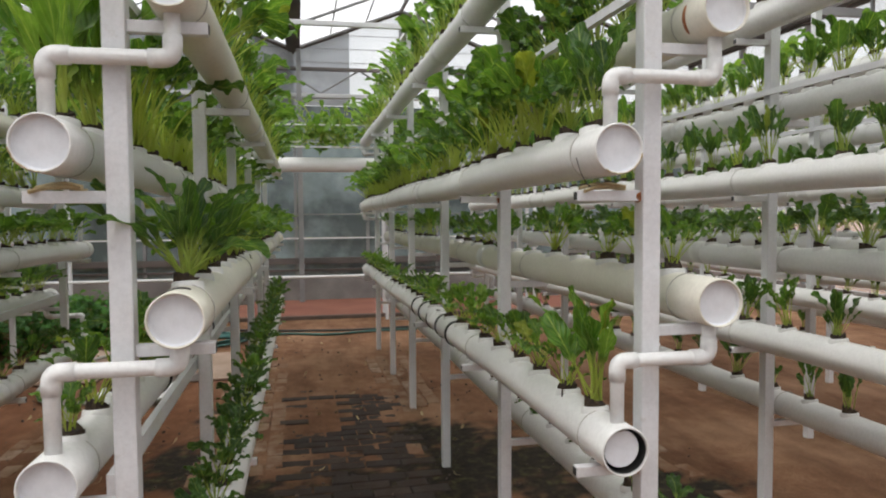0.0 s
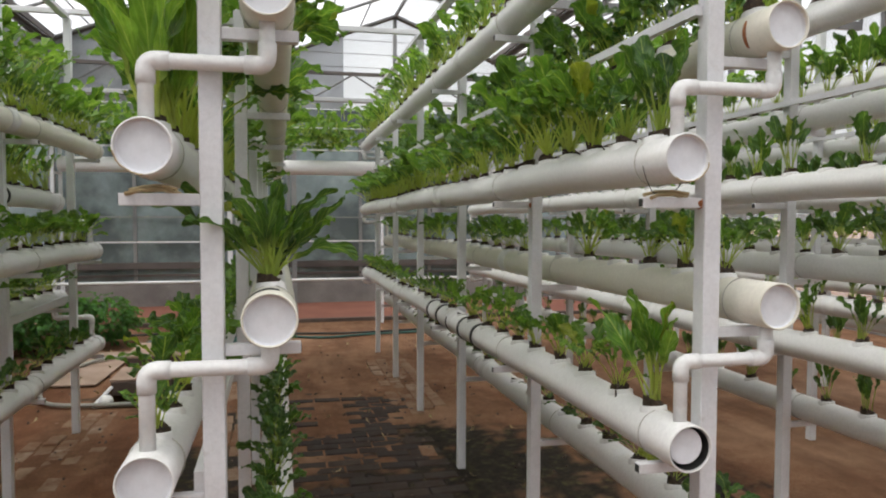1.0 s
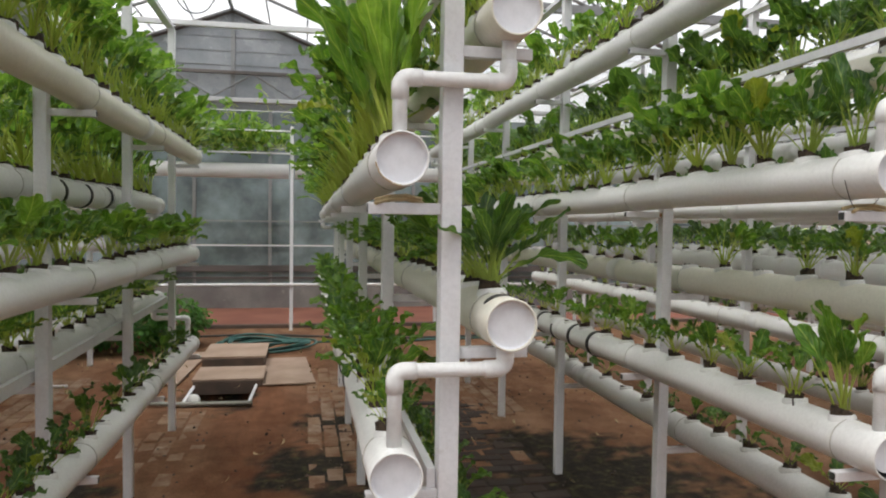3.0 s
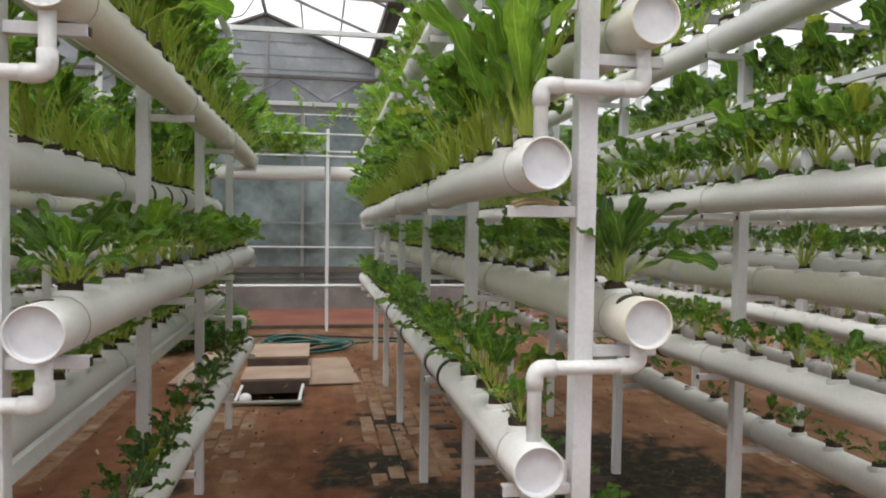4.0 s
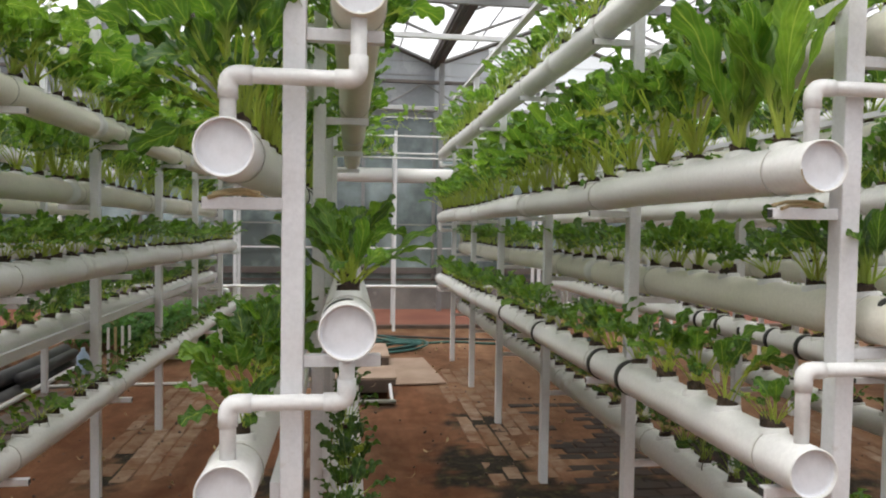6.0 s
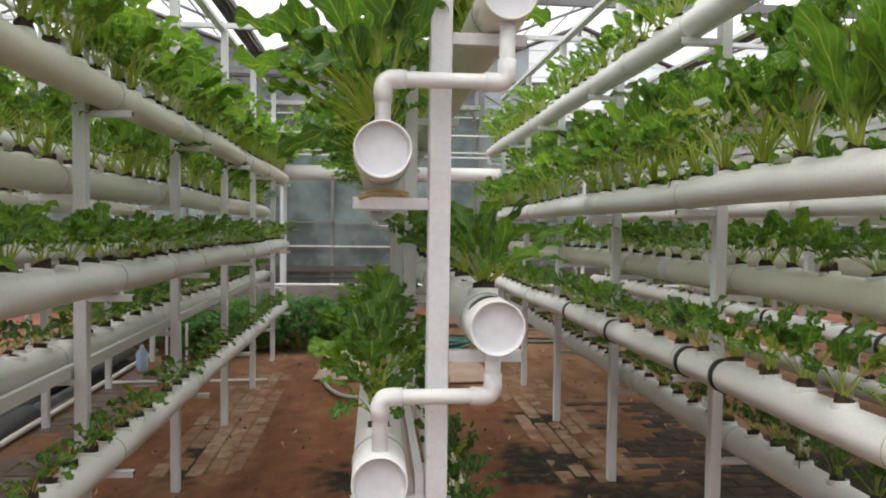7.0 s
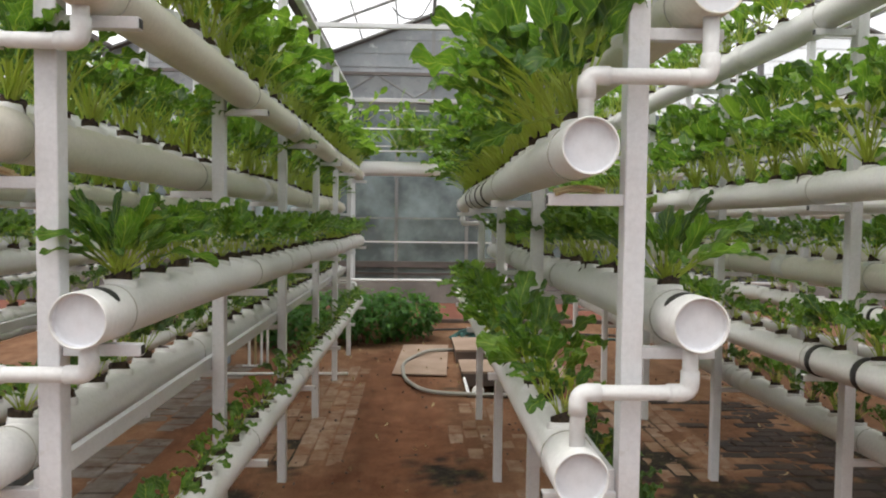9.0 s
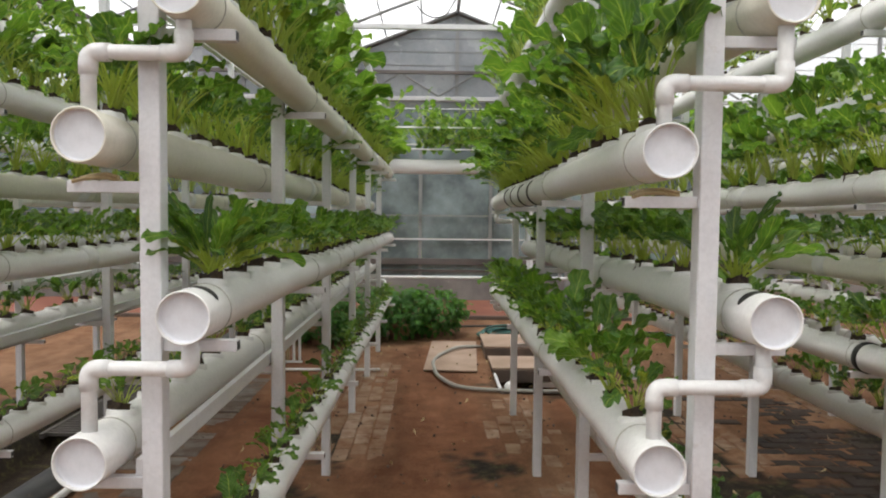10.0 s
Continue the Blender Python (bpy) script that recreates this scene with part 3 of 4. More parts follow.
def connector(rack, xa, za, xb, zb, y, zc, far=False):
    """The overflow pipe from one channel's underside across to the channel below."""
    run = rounded([(xa, y, za - R + 0.012), (xa, y, zc), (xb, y, zc), (xb, y, zb + R - 0.012)], 0.026, 6)
    ob = part("connector", sweep(run, 0.0158, 18), PVC_NEW, rack, "thin white overflow pipe", smooth=True)
    d = 1 if xb > xa else -1
    part("elbow", sweep(rounded([(xa, y, zc + 0.045), (xa, y, zc), (xa + d * 0.045, y, zc)], 0.026, 6), 0.0188, 18), PVC_NEW, ob, smooth=True)
    part("elbow", sweep(rounded([(xb - d * 0.045, y, zc), (xb, y, zc), (xb, y, zc - 0.045)], 0.026, 6), 0.0188, 18), PVC_NEW, ob, smooth=True)


def rack(xc, offs, last, rings=(), slots=0, odd_cap=False, drop=(1.775, 1.135), nudge={}, slide={}, ahead={}, aged=(), group="pipe racks"):
    """A row of posts that carries six planting pipes in zigzag, three to a side. Returns the pipes' x."""
    top = thing("hydroponic_rack", "white steel rack carrying staggered PVC planting pipes", "rack", (xc, Y0, 0), group)
    posts = POST_Y[:last]
    y_end = posts[-1] + 0.1 - Y0
    for y in posts:
        px = LEAN_X * (y - Y0) + 0.002
        p = part("post", POST, None, top, m=pose(px, y - Y0, 0))
        for n in range(6):
            s = -1 if n % 2 == 0 else 1
            gap = 0.030 if n == 2 and y < 2 else 0.003
            z = level_z(n, y) + nudge.get(n, 0) - R - gap
            b = part("bracket", BRACKET[s], None, top, m=pose(px, y - Y0, z))
            part("mouth_shade", BRACKET_MOUTH, None, b, m=pose(s * 0.1785, 0, 0))
            if odd_cap and y < 3 and n in (2, 4):
                part("weld", WELD, None, b, "rusty weld", pose(s * 0.026, -0.008, -0.014))
            if n == 2 and y < 2:
                for k in range(2):
                    part("wedge", WEDGE, None, b, "dry brown packing under the pipe", pose(s * 0.115, -0.01 + 0.012 * k, 0.004 + 0.008 * k, 4, 0, 12 - 30 * k))
    for z, h in ((0.905, 0.022), (1.955, 0.012)):
        for ya, yb in zip(posts, posts[1:]):
            xa = LEAN_X * (ya - Y0) - HALF - 0.0095
            part("side_rail", boxes(((xa - 0.0095, ya - Y0 - 0.001, z - h), (xa + 0.0095, yb - Y0 + 0.001, z + h))), STEEL, top)
    part("top_rail", boxes(((-0.018, posts[0] - Y0, TOP + 0.001), (0.03, posts[-1] - Y0, TOP + 0.026))), STEEL, top)
    lines = []
    for n in range(6):
        x = offs[n % 2] + slide.get(n, 0)
        dz = level_z(n, Y0 + y_end) - FRONT_Z[n]
        z0 = FRONT_Z[n] + nudge.get(n, 0)
        tilt = pose(x, ahead.get(n, 0), z0, 0, 0, -math.degrees(LEAN_X))
        old = n in aged
        p = part("pipe", pipe_mesh(y_end, dz, PVC_OLD if old else PVC), None, top, "yellowed PVC planting pipe with holes" if old else "white PVC planting pipe with holes", tilt)
        if odd_cap and n == 4:
            part("end_cap", lathe([(0, 0.002), (0.036, 0.0), (0.0415, 0.0), (0.0430, 0.003), (0.0430, 0.014)]), CAP, p, "loose cap pushed askew in the dark pipe end", pose(-0.0055, 0.012, 0.004))
            # The pipe's inner shade is painted as a black lining.
            part("bore", lathe([(R - 0.0068, 0.004), (R - 0.0070, 0.045), (0, 0.046)]), BLACK, p, "inside of the pipe, coloured black for its shade")
        else:
            part("end_cap", CAP_MESH, None, p, "flat white end cap")
        part("end_cap", CAP_BACK, None, p, m=pose(0, y_end, dz))
        if n == 2 and xc > -1:
            part("sealant", SEALANT[(n + int(abs(xc) * 10)) % 3], None, p, "crumbly brown sealant")
        if n == 2 and xc > 0:
            part("wire_tie", WIRE, None, p, "black wire tie", pose(0, 0.105, 0, 0, 0, 8))
        for y in (0.14, 2.0 + 0.2 * (n % 3), 4.1):
            if y < y_end - 0.3:
                part("coupling", SLEEVE if y > 1 else STRAP, None, p, m=pose(0, y, dz * y / y_end))
        for y in posts[1:]:
            part("strap", STRAP, None, p, m=pose(0, y - Y0 + 0.02, dz * (y - Y0) / y_end))
        for lv, y in rings:
            if lv == n:
                part("rubber_ring", RUBBER, None, p, "black rubber ring", pose(0, y - Y0, dz * (y - Y0) / y_end + 0.006 * math.sin((y - Y0) * 2.6)))
        if odd_cap and n == 1:
            part("rust_streak", STREAK, None, p, "orange rust streak", pose(0, 0.085, 0, 0, -98, 0) @ Matrix.Diagonal((1.02, 0.38, 1.02, 1)))
        if slots and n == 3:
            part("empty_slot", SLOT, None, p, "black strip for the shade in an empty planting slot", pose(0, 0.075, 0, 0, slots, 0))
        lines.append((p, x + xc, z0, dz, y_end))
    yc = 0.047
    for a, zc in ((1, drop[0]), (3, drop[1])):
        connector(top, offs[1] + slide.get(a, 0), FRONT_Z[a], offs[0] + slide.get(a + 1, 0), FRONT_Z[a + 1] + nudge.get(a + 1, 0), yc + ahead.get(a + 1, 0), zc)
    for a, b in ((0, 1), (2, 3), (4, 5)):
        za, zb = level_z(a, Y0 + y_end), level_z(b, Y0 + y_end)
        connector(top, offs[a % 2], za, offs[b % 2], zb, y_end - 0.03, (za + zb) / 2 + 0.03)
    return lines


# ---------- leaves and plants ----------
def leaf_arrays(p, w, bend, lobes, ruffle, seed, rows=12, cols=5):
    """A leaf of length 1 that starts along +z and arches to +y: a thin stem up to p, then a broad, lobed, crinkled blade. Vertices, quads, uv."""
    rng = np.random.default_rng(seed)
    V, UV = np.zeros((rows * cols, 3)), np.zeros((rows * cols, 2))
    s = np.linspace(0, 1, rows - 4)
    ts = np.concatenate([np.linspace(0, p, 4, endpoint=False), p + (1 - p) * (1 - (1 - s) ** 1.25)])
    ph = rng.uniform(0, 6.28, 8)
    twist, sway, arch = rng.uniform(-0.9, 0.9), rng.uniform(-0.35, 0.35), rng.uniform(0.2, 0.5)
    widest = rng.uniform(0.52, 0.68)
    pos, last = np.zeros(3), 0.0
    for i, t in enumerate(ts):
        b = max(0.0, (t - p) / (1 - p))
        ang = bend * (arch * t + (1 - arch) * t ** 2.6) * 1.7
        side_ang = sway * math.sin(t * 2.6 + ph[6])
        d0 = np.array([math.sin(side_ang), math.sin(ang), math.cos(ang)])
        pos = pos + d0 / np.linalg.norm(d0) * (t - last)
        last = t
        up = np.array([0.0, -math.cos(ang), math.sin(ang)])
        if b <= 0:
            half = 0.0
        elif b < widest:
            half = w * (0.10 + 0.90 * math.sin(math.pi / 2 * b / widest) ** 1.25)
        else:
            half = w * math.sqrt(max(0.0, 1 - ((b - widest) / (1.012 - widest)) ** 2.2))
        stem = 0.0095 * (1.4 - 0.8 * t)
        f = min(1.0, half / (w * 0.30)) if b > 0 else 0.0
        for j in range(cols):
            u = j / (cols - 1) * 2 - 1
            a = math.pi * (0.5 + u)
            e = abs(u) ** 1.6
            k = 0 if u > 0 else 1
            side = 1 + e * lobes * ((1.5 - b) * math.sin(b * 21 + ph[2 + k]) + 0.40 * math.sin(b * 37 + ph[4 + k]))
            fold = 0.22 * half * abs(u) ** 1.5 + ruffle * w * e * 0.8 * math.sin(b * 17 + ph[1] + u * 2.5)
            pucker = ruffle * w * (0.22 * math.sin(b * 9 + ph[3]) + 0.26 * math.sin(b * 24 + ph[0]) * math.sin(u * 6 + ph[4]))
            ring = (-math.cos(a) * stem, -math.sin(a) * stem * 0.8)
            blade = (u * half * side, fold + pucker)
            dx, dn = (ring[0] * (1 - f) + blade[0] * f, ring[1] * (1 - f) + blade[1] * f)
            c, q = math.cos(twist * b), math.sin(twist * b)
            V[i * cols + j] = pos + np.array([1.0, 0, 0]) * (dx * c - dn * q) + up * (dx * q + dn * c) + d0 * (0.25 * half * abs(u) * (b - 0.35) * f)
            UV[i * cols + j] = (j / (cols - 1), 0.3 * t / p if t < p else 0.3 + 0.7 * b)
    k = (np.arange(rows - 1)[:, None] * cols + np.arange(cols - 1)[None, :]).ravel()
    return V, np.stack([k, k + 1, k + cols + 1, k + cols], 1), UV


def mesh_of(name, V, F, UV, mat):
    me = bpy.data.meshes.new(name)
    me.from_pydata(np.asarray(V).tolist(), [], np.asarray(F).tolist())
    uv = me.uv_layers.new(name="UVMap")
    idx = np.empty(len(me.loops), dtype=np.int32)
    me.loops.foreach_get("vertex_index", idx)
    uv.data.foreach_set("uv", np.asarray(UV)[idx].ravel().astype(np.float32))
    me.polygons.foreach_set("use_smooth", [True] * len(me.polygons))
    me.materials.append(mat)
    return me


# kind: stem share, half width, bend, lobes, ruffle, leaves, tilt of inner and outer leaves, shape
KINDS = {
    "chard": (0.48, 0.116, 0.55, 0.12, 0.50, 15, 3, 33),
    "tall": (0.60, 0.098, 0.55, 0.12, 0.48, 18, 2, 30),
    "rosette": (0.27, 0.078, 0.48, 0.20, 0.42, 27, 4, 52),
    "romaine": (0.16, 0.080, 0.32, 0.12, 0.50, 11, 2, 24),
    "spoon": (0.44, 0.098, 0.24, 0.10, 0.36, 11, 1, 16),
    "herb": (0.44, 0.108, 0.60, 0.20, 0.50, 15, 4, 38),
    "seedling": (0.36, 0.155, 0.72, 0.16, 0.40, 8, 8, 50),
}
SHAPES, POOL = {}, {}
for kind, (p, w, bend, lobes, ruffle, *_) in KINDS.items():
    forms = [(p * h, w * f, bend * g, lobes, ruffle, 10 * len(kind) + i) for i, (f, g, h) in enumerate(((1, 1, 1), (0.8, 1.3, 1.08), (1.18, 0.7, 0.92), (0.95, 1.0, 1.04), (1.05, 1.6, 0.95), (0.7, 0.8, 1.1)))]
    SHAPES[kind] = [leaf_arrays(*f, rows=11, cols=5) for f in forms]
    fine = [leaf_arrays(*f, rows=24, cols=9) for f in forms]
    for tone in ("dark", "mid", "light", "yellow"):
        POOL[kind, tone] = [mesh_of("leaf", *s, LEAF[tone]) for s in fine]


def plug_mesh(strand):
    bm = bmesh.new()
    g = bmesh.ops.create_cone(bm, cap_ends=True, segments=10, radius1=0.026, radius2=0.022, depth=0.05)
    bmesh.ops.subdivide_edges(bm, edges=bm.edges, cuts=1)
    for v in bm.verts:
        v.co += Vector((hill(v.co.x, v.co.y, 90, 2), hill(v.co.y, v.co.z, 90, 5), hill(v.co.x, v.co.z, 90, 8))) * 0.016
    if strand:
        sweep([(0.02, -0.006, 0.018), (0.036, -0.012, 0.006), (0.050, -0.012, -0.020), (0.057, -0.008, -0.045)], 0.0025, 5, bm)
    return mesh("root_plug", bm, PLUG)


PLUGS, PLUGS_HAIRY = plug_mesh(False), plug_mesh(True)


def recipe(kind, height, rng):
    """The leaves of one plant: shape number and pose. Outer leaves fan out, inner ones are short and upright."""
    n, inner, outer = KINDS[kind][5:]
    n = max(5, int(n * rng.uniform(0.75, 1.25)))
    az = rng.uniform(0, 360)
    out = []
    for i in range(n):
        f = (i + 0.5) / n
        az += 137.5 + rng.uniform(-30, 30)
        tilt = inner + (outer - inner) * f ** 1.15 + rng.uniform(-9, 9)
        size = height * rng.choice((1.08, 0.98, 0.86, 0.66), p=(0.25, 0.35, 0.25, 0.15)) * rng.uniform(0.92, 1.06) * (1.06 if tilt > 30 else 1)
        wide = size * rng.uniform(0.85, 1.25)
        out.append((int(rng.integers(0, 6)), pose(rng.uniform(-0.010, 0.010), rng.uniform(-0.010, 0.010), 0, 0, 0, az) @ pose(0, 0.006, 0, -tilt, rng.uniform(-7, 7), rng.uniform(-55, 55)) @ Matrix.Diagonal((wide, size, size, 1))))
    return out


LABELS = {
    "chard": "leafy green with crinkled leaves on pale stems, in a pipe",
    "tall": "tall greens with long yellow-green stems, rooted in a pipe",
    "romaine": "upright lettuce-like plant with long bright leaves in a pipe",
    "rosette": "large spreading rosette of narrow green leaves in a pipe",
    "spoon": "small upright plant with few spoon-shaped leaves in a pipe",
    "herb": "bushy green herb with lobed leaves, rooted in a pipe",
    "seedling": "short young seedling with small green leaves in a pipe",
}
NEAR = 3.0


def plant_row(line, n, spec, seed, first=None, near=NEAR, droop=None, sideways=0):
    """Plants along one pipe: those near the walkway are things, the rest one joined row."""
    pipe, x, z0, dz, length = line
    kind, height, tone, pitch, fill, y0 = spec
    rng = np.random.default_rng(seed)
    stuff, collars, plugs = {}, [], []
    start = Y0 + pipe.matrix_basis.translation.y
    y, k = y0, 0
    while y < length - 0.08:
        this, h = kind, height * rng.uniform(0.66, 1.18)
        tone_now = tone if rng.random() > 0.22 else {"dark": "mid", "mid": "light", "light": "mid"}[tone]
        if first and k < len(first):
            this, h, *special = first[k]
            tone_now = special[0] if special else tone_now
        z = z0 + dz * y / length + 0.006 * math.sin(y * 2.6) * min(1, y) + R
        where = Matrix.Translation((x + LEAN_X * y + rng.uniform(-0.006, 0.006), start + y, z))
        local = pose(0, y, z - z0, 0, 0, rng.uniform(-20, 20))
        is_near = Y0 + y < near
        if is_near:
            part("planting_collar", COLLAR, None, pipe, m=local)
        else:
            collars.append(local)
        planted = rng.random() < fill or (first and k < len(first))
        if not planted:
            plugs.append(where @ pose(0, 0, -0.021))
        if planted or (first and k < len(first)):
            leaves = recipe(this, h, rng)
            lean = pose(0, 0, 0.017, rng.uniform(-8, 8), sideways + rng.uniform(-8, 8), 0)
            if is_near:
                t = thing("leafy_plant", LABELS[this], "plant", where.translation, "plants in the pipes")
                part("root_plug", PLUGS_HAIRY if rng.random() < 0.1 else PLUGS, None, t, "dark wet root plug", pose(0, 0, -0.002, rng.uniform(-8, 8), rng.uniform(-8, 8), rng.uniform(0, 360)) @ Matrix.Diagonal((*rng.uniform(0.8, 1.2, 2), rng.uniform(0.8, 1.15), 1)))
                for i, m in leaves:
                    tn = "yellow" if rng.random() < 0.03 else tone_now
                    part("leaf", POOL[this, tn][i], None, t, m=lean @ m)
                if droop and k == 0:
                    az, tilt, size = droop
                    part("leaf", POOL["chard", "dark"][2], None, t, "large drooping leaf", pose(0, 0, 0.03, 0, 0, az) @ pose(0, 0, 0, -tilt) @ Matrix.Diagonal((size * 1.25, size, size, 1)))
            else:
                plugs.append(where @ pose(0, 0, -0.002, 0, 0, rng.uniform(0, 360)))
                for i, m in leaves:
                    stuff.setdefault(tone_now, []).append((SHAPES[this][i], where @ lean @ m))
        y += pitch * rng.uniform(0.85, 1.15)
        k += 1
    for tn, items in stuff.items():
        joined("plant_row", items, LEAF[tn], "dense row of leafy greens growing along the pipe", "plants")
    if collars:
        V, F = base_arrays(COLLAR)
        me = merged("collar_strip", [(V, F, m) for m in collars], PVC)
        ob = part("collar_strip", me, None, pipe)
        tagged(ob, kind="stuff")
    if plugs:
        V, F = base_arrays(PLUGS)
        me = merged("root_plugs", [(V, F, m) for m in plugs], PLUG)
        tagged(new("root_plugs", me), "dark root plugs set in the pipe's holes", "root plugs", kind="stuff")


def base_arrays(me):
    V = np.empty(len(me.vertices) * 3)
    me.vertices.foreach_get("co", V)
    return V.reshape(-1, 3), [tuple(p.vertices) for p in me.polygons]


def merged(name, items, mat):
    VV, FF, base = [], [], 0
    for V, F, m in items:
        M = np.array(m)
        VV.append(V @ M[:3, :3].T + M[:3, 3])
        FF += [tuple(i + base for i in f) for f in F]
        base += len(V)
    me = bpy.data.meshes.new(name)
    me.from_pydata(np.concatenate(VV).tolist(), [], FF)
    me.materials.append(mat)
    return me


def joined(name, items, mat, label, category):
    VV, FF, UU, base = [], [], [], 0
    for (V, F, UV), m in items:
        M = np.array(m)
        VV.append(V @ M[:3, :3].T + M[:3, 3])
        FF.append(F + base)
        UU.append(UV)
        base += len(V)
    me = mesh_of(name, np.concatenate(VV), np.concatenate(FF), np.concatenate(UU), mat)
    return tagged(new(name, me), label, category, kind="stuff")


# ---------- the racks and their crops ----------
PLAN = {
    "X": (4.38, (-0.115, 0.115), 6),
    "Y": (3.20, (-0.115, 0.115), 6), "Z": (2.02, (-0.115, 0.115), 6), "A": (0.828, (-0.106, 0.137), 6), "B": (-0.324, (-0.115, 0.117), 6),
    "C": (-1.537, (-0.116, 0.112), 4), "D": (-2.719, (-0.114, 0.088), 6), "E": (-3.92, (-0.115, 0.115), 6), "F": (-5.12, (-0.115, 0.115), 6),
}
RINGS = {"A": [(4, y) for y in (3.2, 3.45, 3.7, 3.95, 4.2)], "B": [(4, y) for y in (2.45, 2.74, 3.6, 4.4)], "C": [(2, y) for y in (3.25, 3.6, 3.95, 4.3)]}
SLIDE = {"A": {2: -0.011, 3: -0.006, 4: 0.009}, "B": {4: -0.006}, "C": {1: 0.016}, "D": {2: 0.008, 3: 0.009}}
AGED = {"A": (1, 3), "B": (1, 3), "C": (1,), "D": (1, 2), "E": (2,)}
AHEAD = {"B": {2: 0.010}, "C": {2: -0.018, 3: -0.006}}
NUDGE = {"A": {4: -0.017}, "D": {2: 0.02, 4: 0.008}, "B": {3: 0.004}}
DROP = {"A": (1.76, 1.12), "B": (1.765, 1.155), "C": (1.735, 1.105), "D": (1.785, 1.137)}
SLOTS = {"B": -14, "C": -24, "D": 24}
# kind, height, tone, pitch, share of holes planted, first hole
# Tone also colours in light on row 0 and shade on D's row 4.
CROPS = {
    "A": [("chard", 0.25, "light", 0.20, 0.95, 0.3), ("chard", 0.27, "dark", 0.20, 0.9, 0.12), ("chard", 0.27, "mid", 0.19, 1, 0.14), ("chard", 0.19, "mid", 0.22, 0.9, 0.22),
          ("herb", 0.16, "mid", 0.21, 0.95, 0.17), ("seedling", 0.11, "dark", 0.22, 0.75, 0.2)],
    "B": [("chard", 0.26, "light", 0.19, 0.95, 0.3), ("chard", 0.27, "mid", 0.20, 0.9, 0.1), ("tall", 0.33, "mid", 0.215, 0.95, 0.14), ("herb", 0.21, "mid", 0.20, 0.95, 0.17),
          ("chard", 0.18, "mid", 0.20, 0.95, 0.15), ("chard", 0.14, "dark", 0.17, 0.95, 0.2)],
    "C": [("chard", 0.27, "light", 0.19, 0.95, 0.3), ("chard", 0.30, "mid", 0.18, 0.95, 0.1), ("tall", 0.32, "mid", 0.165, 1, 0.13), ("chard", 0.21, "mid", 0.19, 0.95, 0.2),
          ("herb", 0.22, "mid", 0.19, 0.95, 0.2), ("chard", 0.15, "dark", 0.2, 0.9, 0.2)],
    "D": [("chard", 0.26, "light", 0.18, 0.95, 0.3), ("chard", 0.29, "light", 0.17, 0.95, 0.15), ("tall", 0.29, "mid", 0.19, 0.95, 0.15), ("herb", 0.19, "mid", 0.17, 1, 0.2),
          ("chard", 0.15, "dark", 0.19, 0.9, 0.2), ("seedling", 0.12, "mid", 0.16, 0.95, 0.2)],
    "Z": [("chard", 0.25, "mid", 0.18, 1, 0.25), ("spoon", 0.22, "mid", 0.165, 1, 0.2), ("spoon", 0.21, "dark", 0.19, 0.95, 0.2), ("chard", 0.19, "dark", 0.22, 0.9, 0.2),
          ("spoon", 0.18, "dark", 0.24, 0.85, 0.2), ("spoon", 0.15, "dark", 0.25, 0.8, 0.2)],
}
CROPS["E"], CROPS["F"], CROPS["Y"], CROPS["X"] = CROPS["D"], CROPS["D"], CROPS["Z"], CROPS["A"]
FIRST = {("A", 2): [("spoon", 0.25, "dark"), ("chard", 0.21, "dark")], ("A", 4): [("spoon", 0.27, "light"), ("herb", 0.16), ("herb", 0.16)], ("B", 3): [("rosette", 0.26, "dark"), ("chard", 0.2)],
         ("B", 2): [("romaine", 0.43, "light"), ("romaine", 0.36, "light"), ("tall", 0.34)], ("C", 2): [("chard", 0.30, "dark"), ("tall", 0.34, "mid")], ("C", 3): [("rosette", 0.22)], ("C", 4): [("herb", 0.15, "mid"), ("chard", 0.22, "light"), ("chard", 0.23, "mid")],
         ("B", 4): [("herb", 0.11), ("chard", 0.19), ("chard", 0.21)], ("D", 3): [("rosette", 0.20), ("herb", 0.18)], ("A", 1): [("chard", 0.24)]}
DROOPING = {("B", 1): (-110, 118, 0.26), ("A", 1): (70, 112, 0.26), ("C", 2): (60, 95, 0.24)}
for r, (key, (xc, offs, last)) in enumerate(PLAN.items()):
    lines = rack(xc, offs, last, RINGS.get(key, ()), SLOTS.get(key, 0), key == "A", DROP.get(key, (1.775, 1.135)), NUDGE.get(key, {}), SLIDE.get(key, {}), AHEAD.get(key, {}), AGED.get(key, ()))
    for n in range(6):
        near = {"A": 3.1, "B": 3.1, "C": 3.1, "D": 3.1, "Z": 2.9, "E": 2.6}.get(key, 0)
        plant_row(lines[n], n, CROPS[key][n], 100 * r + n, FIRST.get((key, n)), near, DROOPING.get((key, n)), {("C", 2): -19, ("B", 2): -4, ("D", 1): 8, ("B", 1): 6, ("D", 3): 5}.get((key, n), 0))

# cross rail tying the racks together at the top
cross = thing("cross_rail", "white steel rail laid across the tops of the racks", "rail", (0, 5.207, TOP + 0.027))
part("bar", boxes(((-5.3, -0.0175, 0), (3.4, 0.0175, 0.035)), bevel=0.003), STEEL, cross)

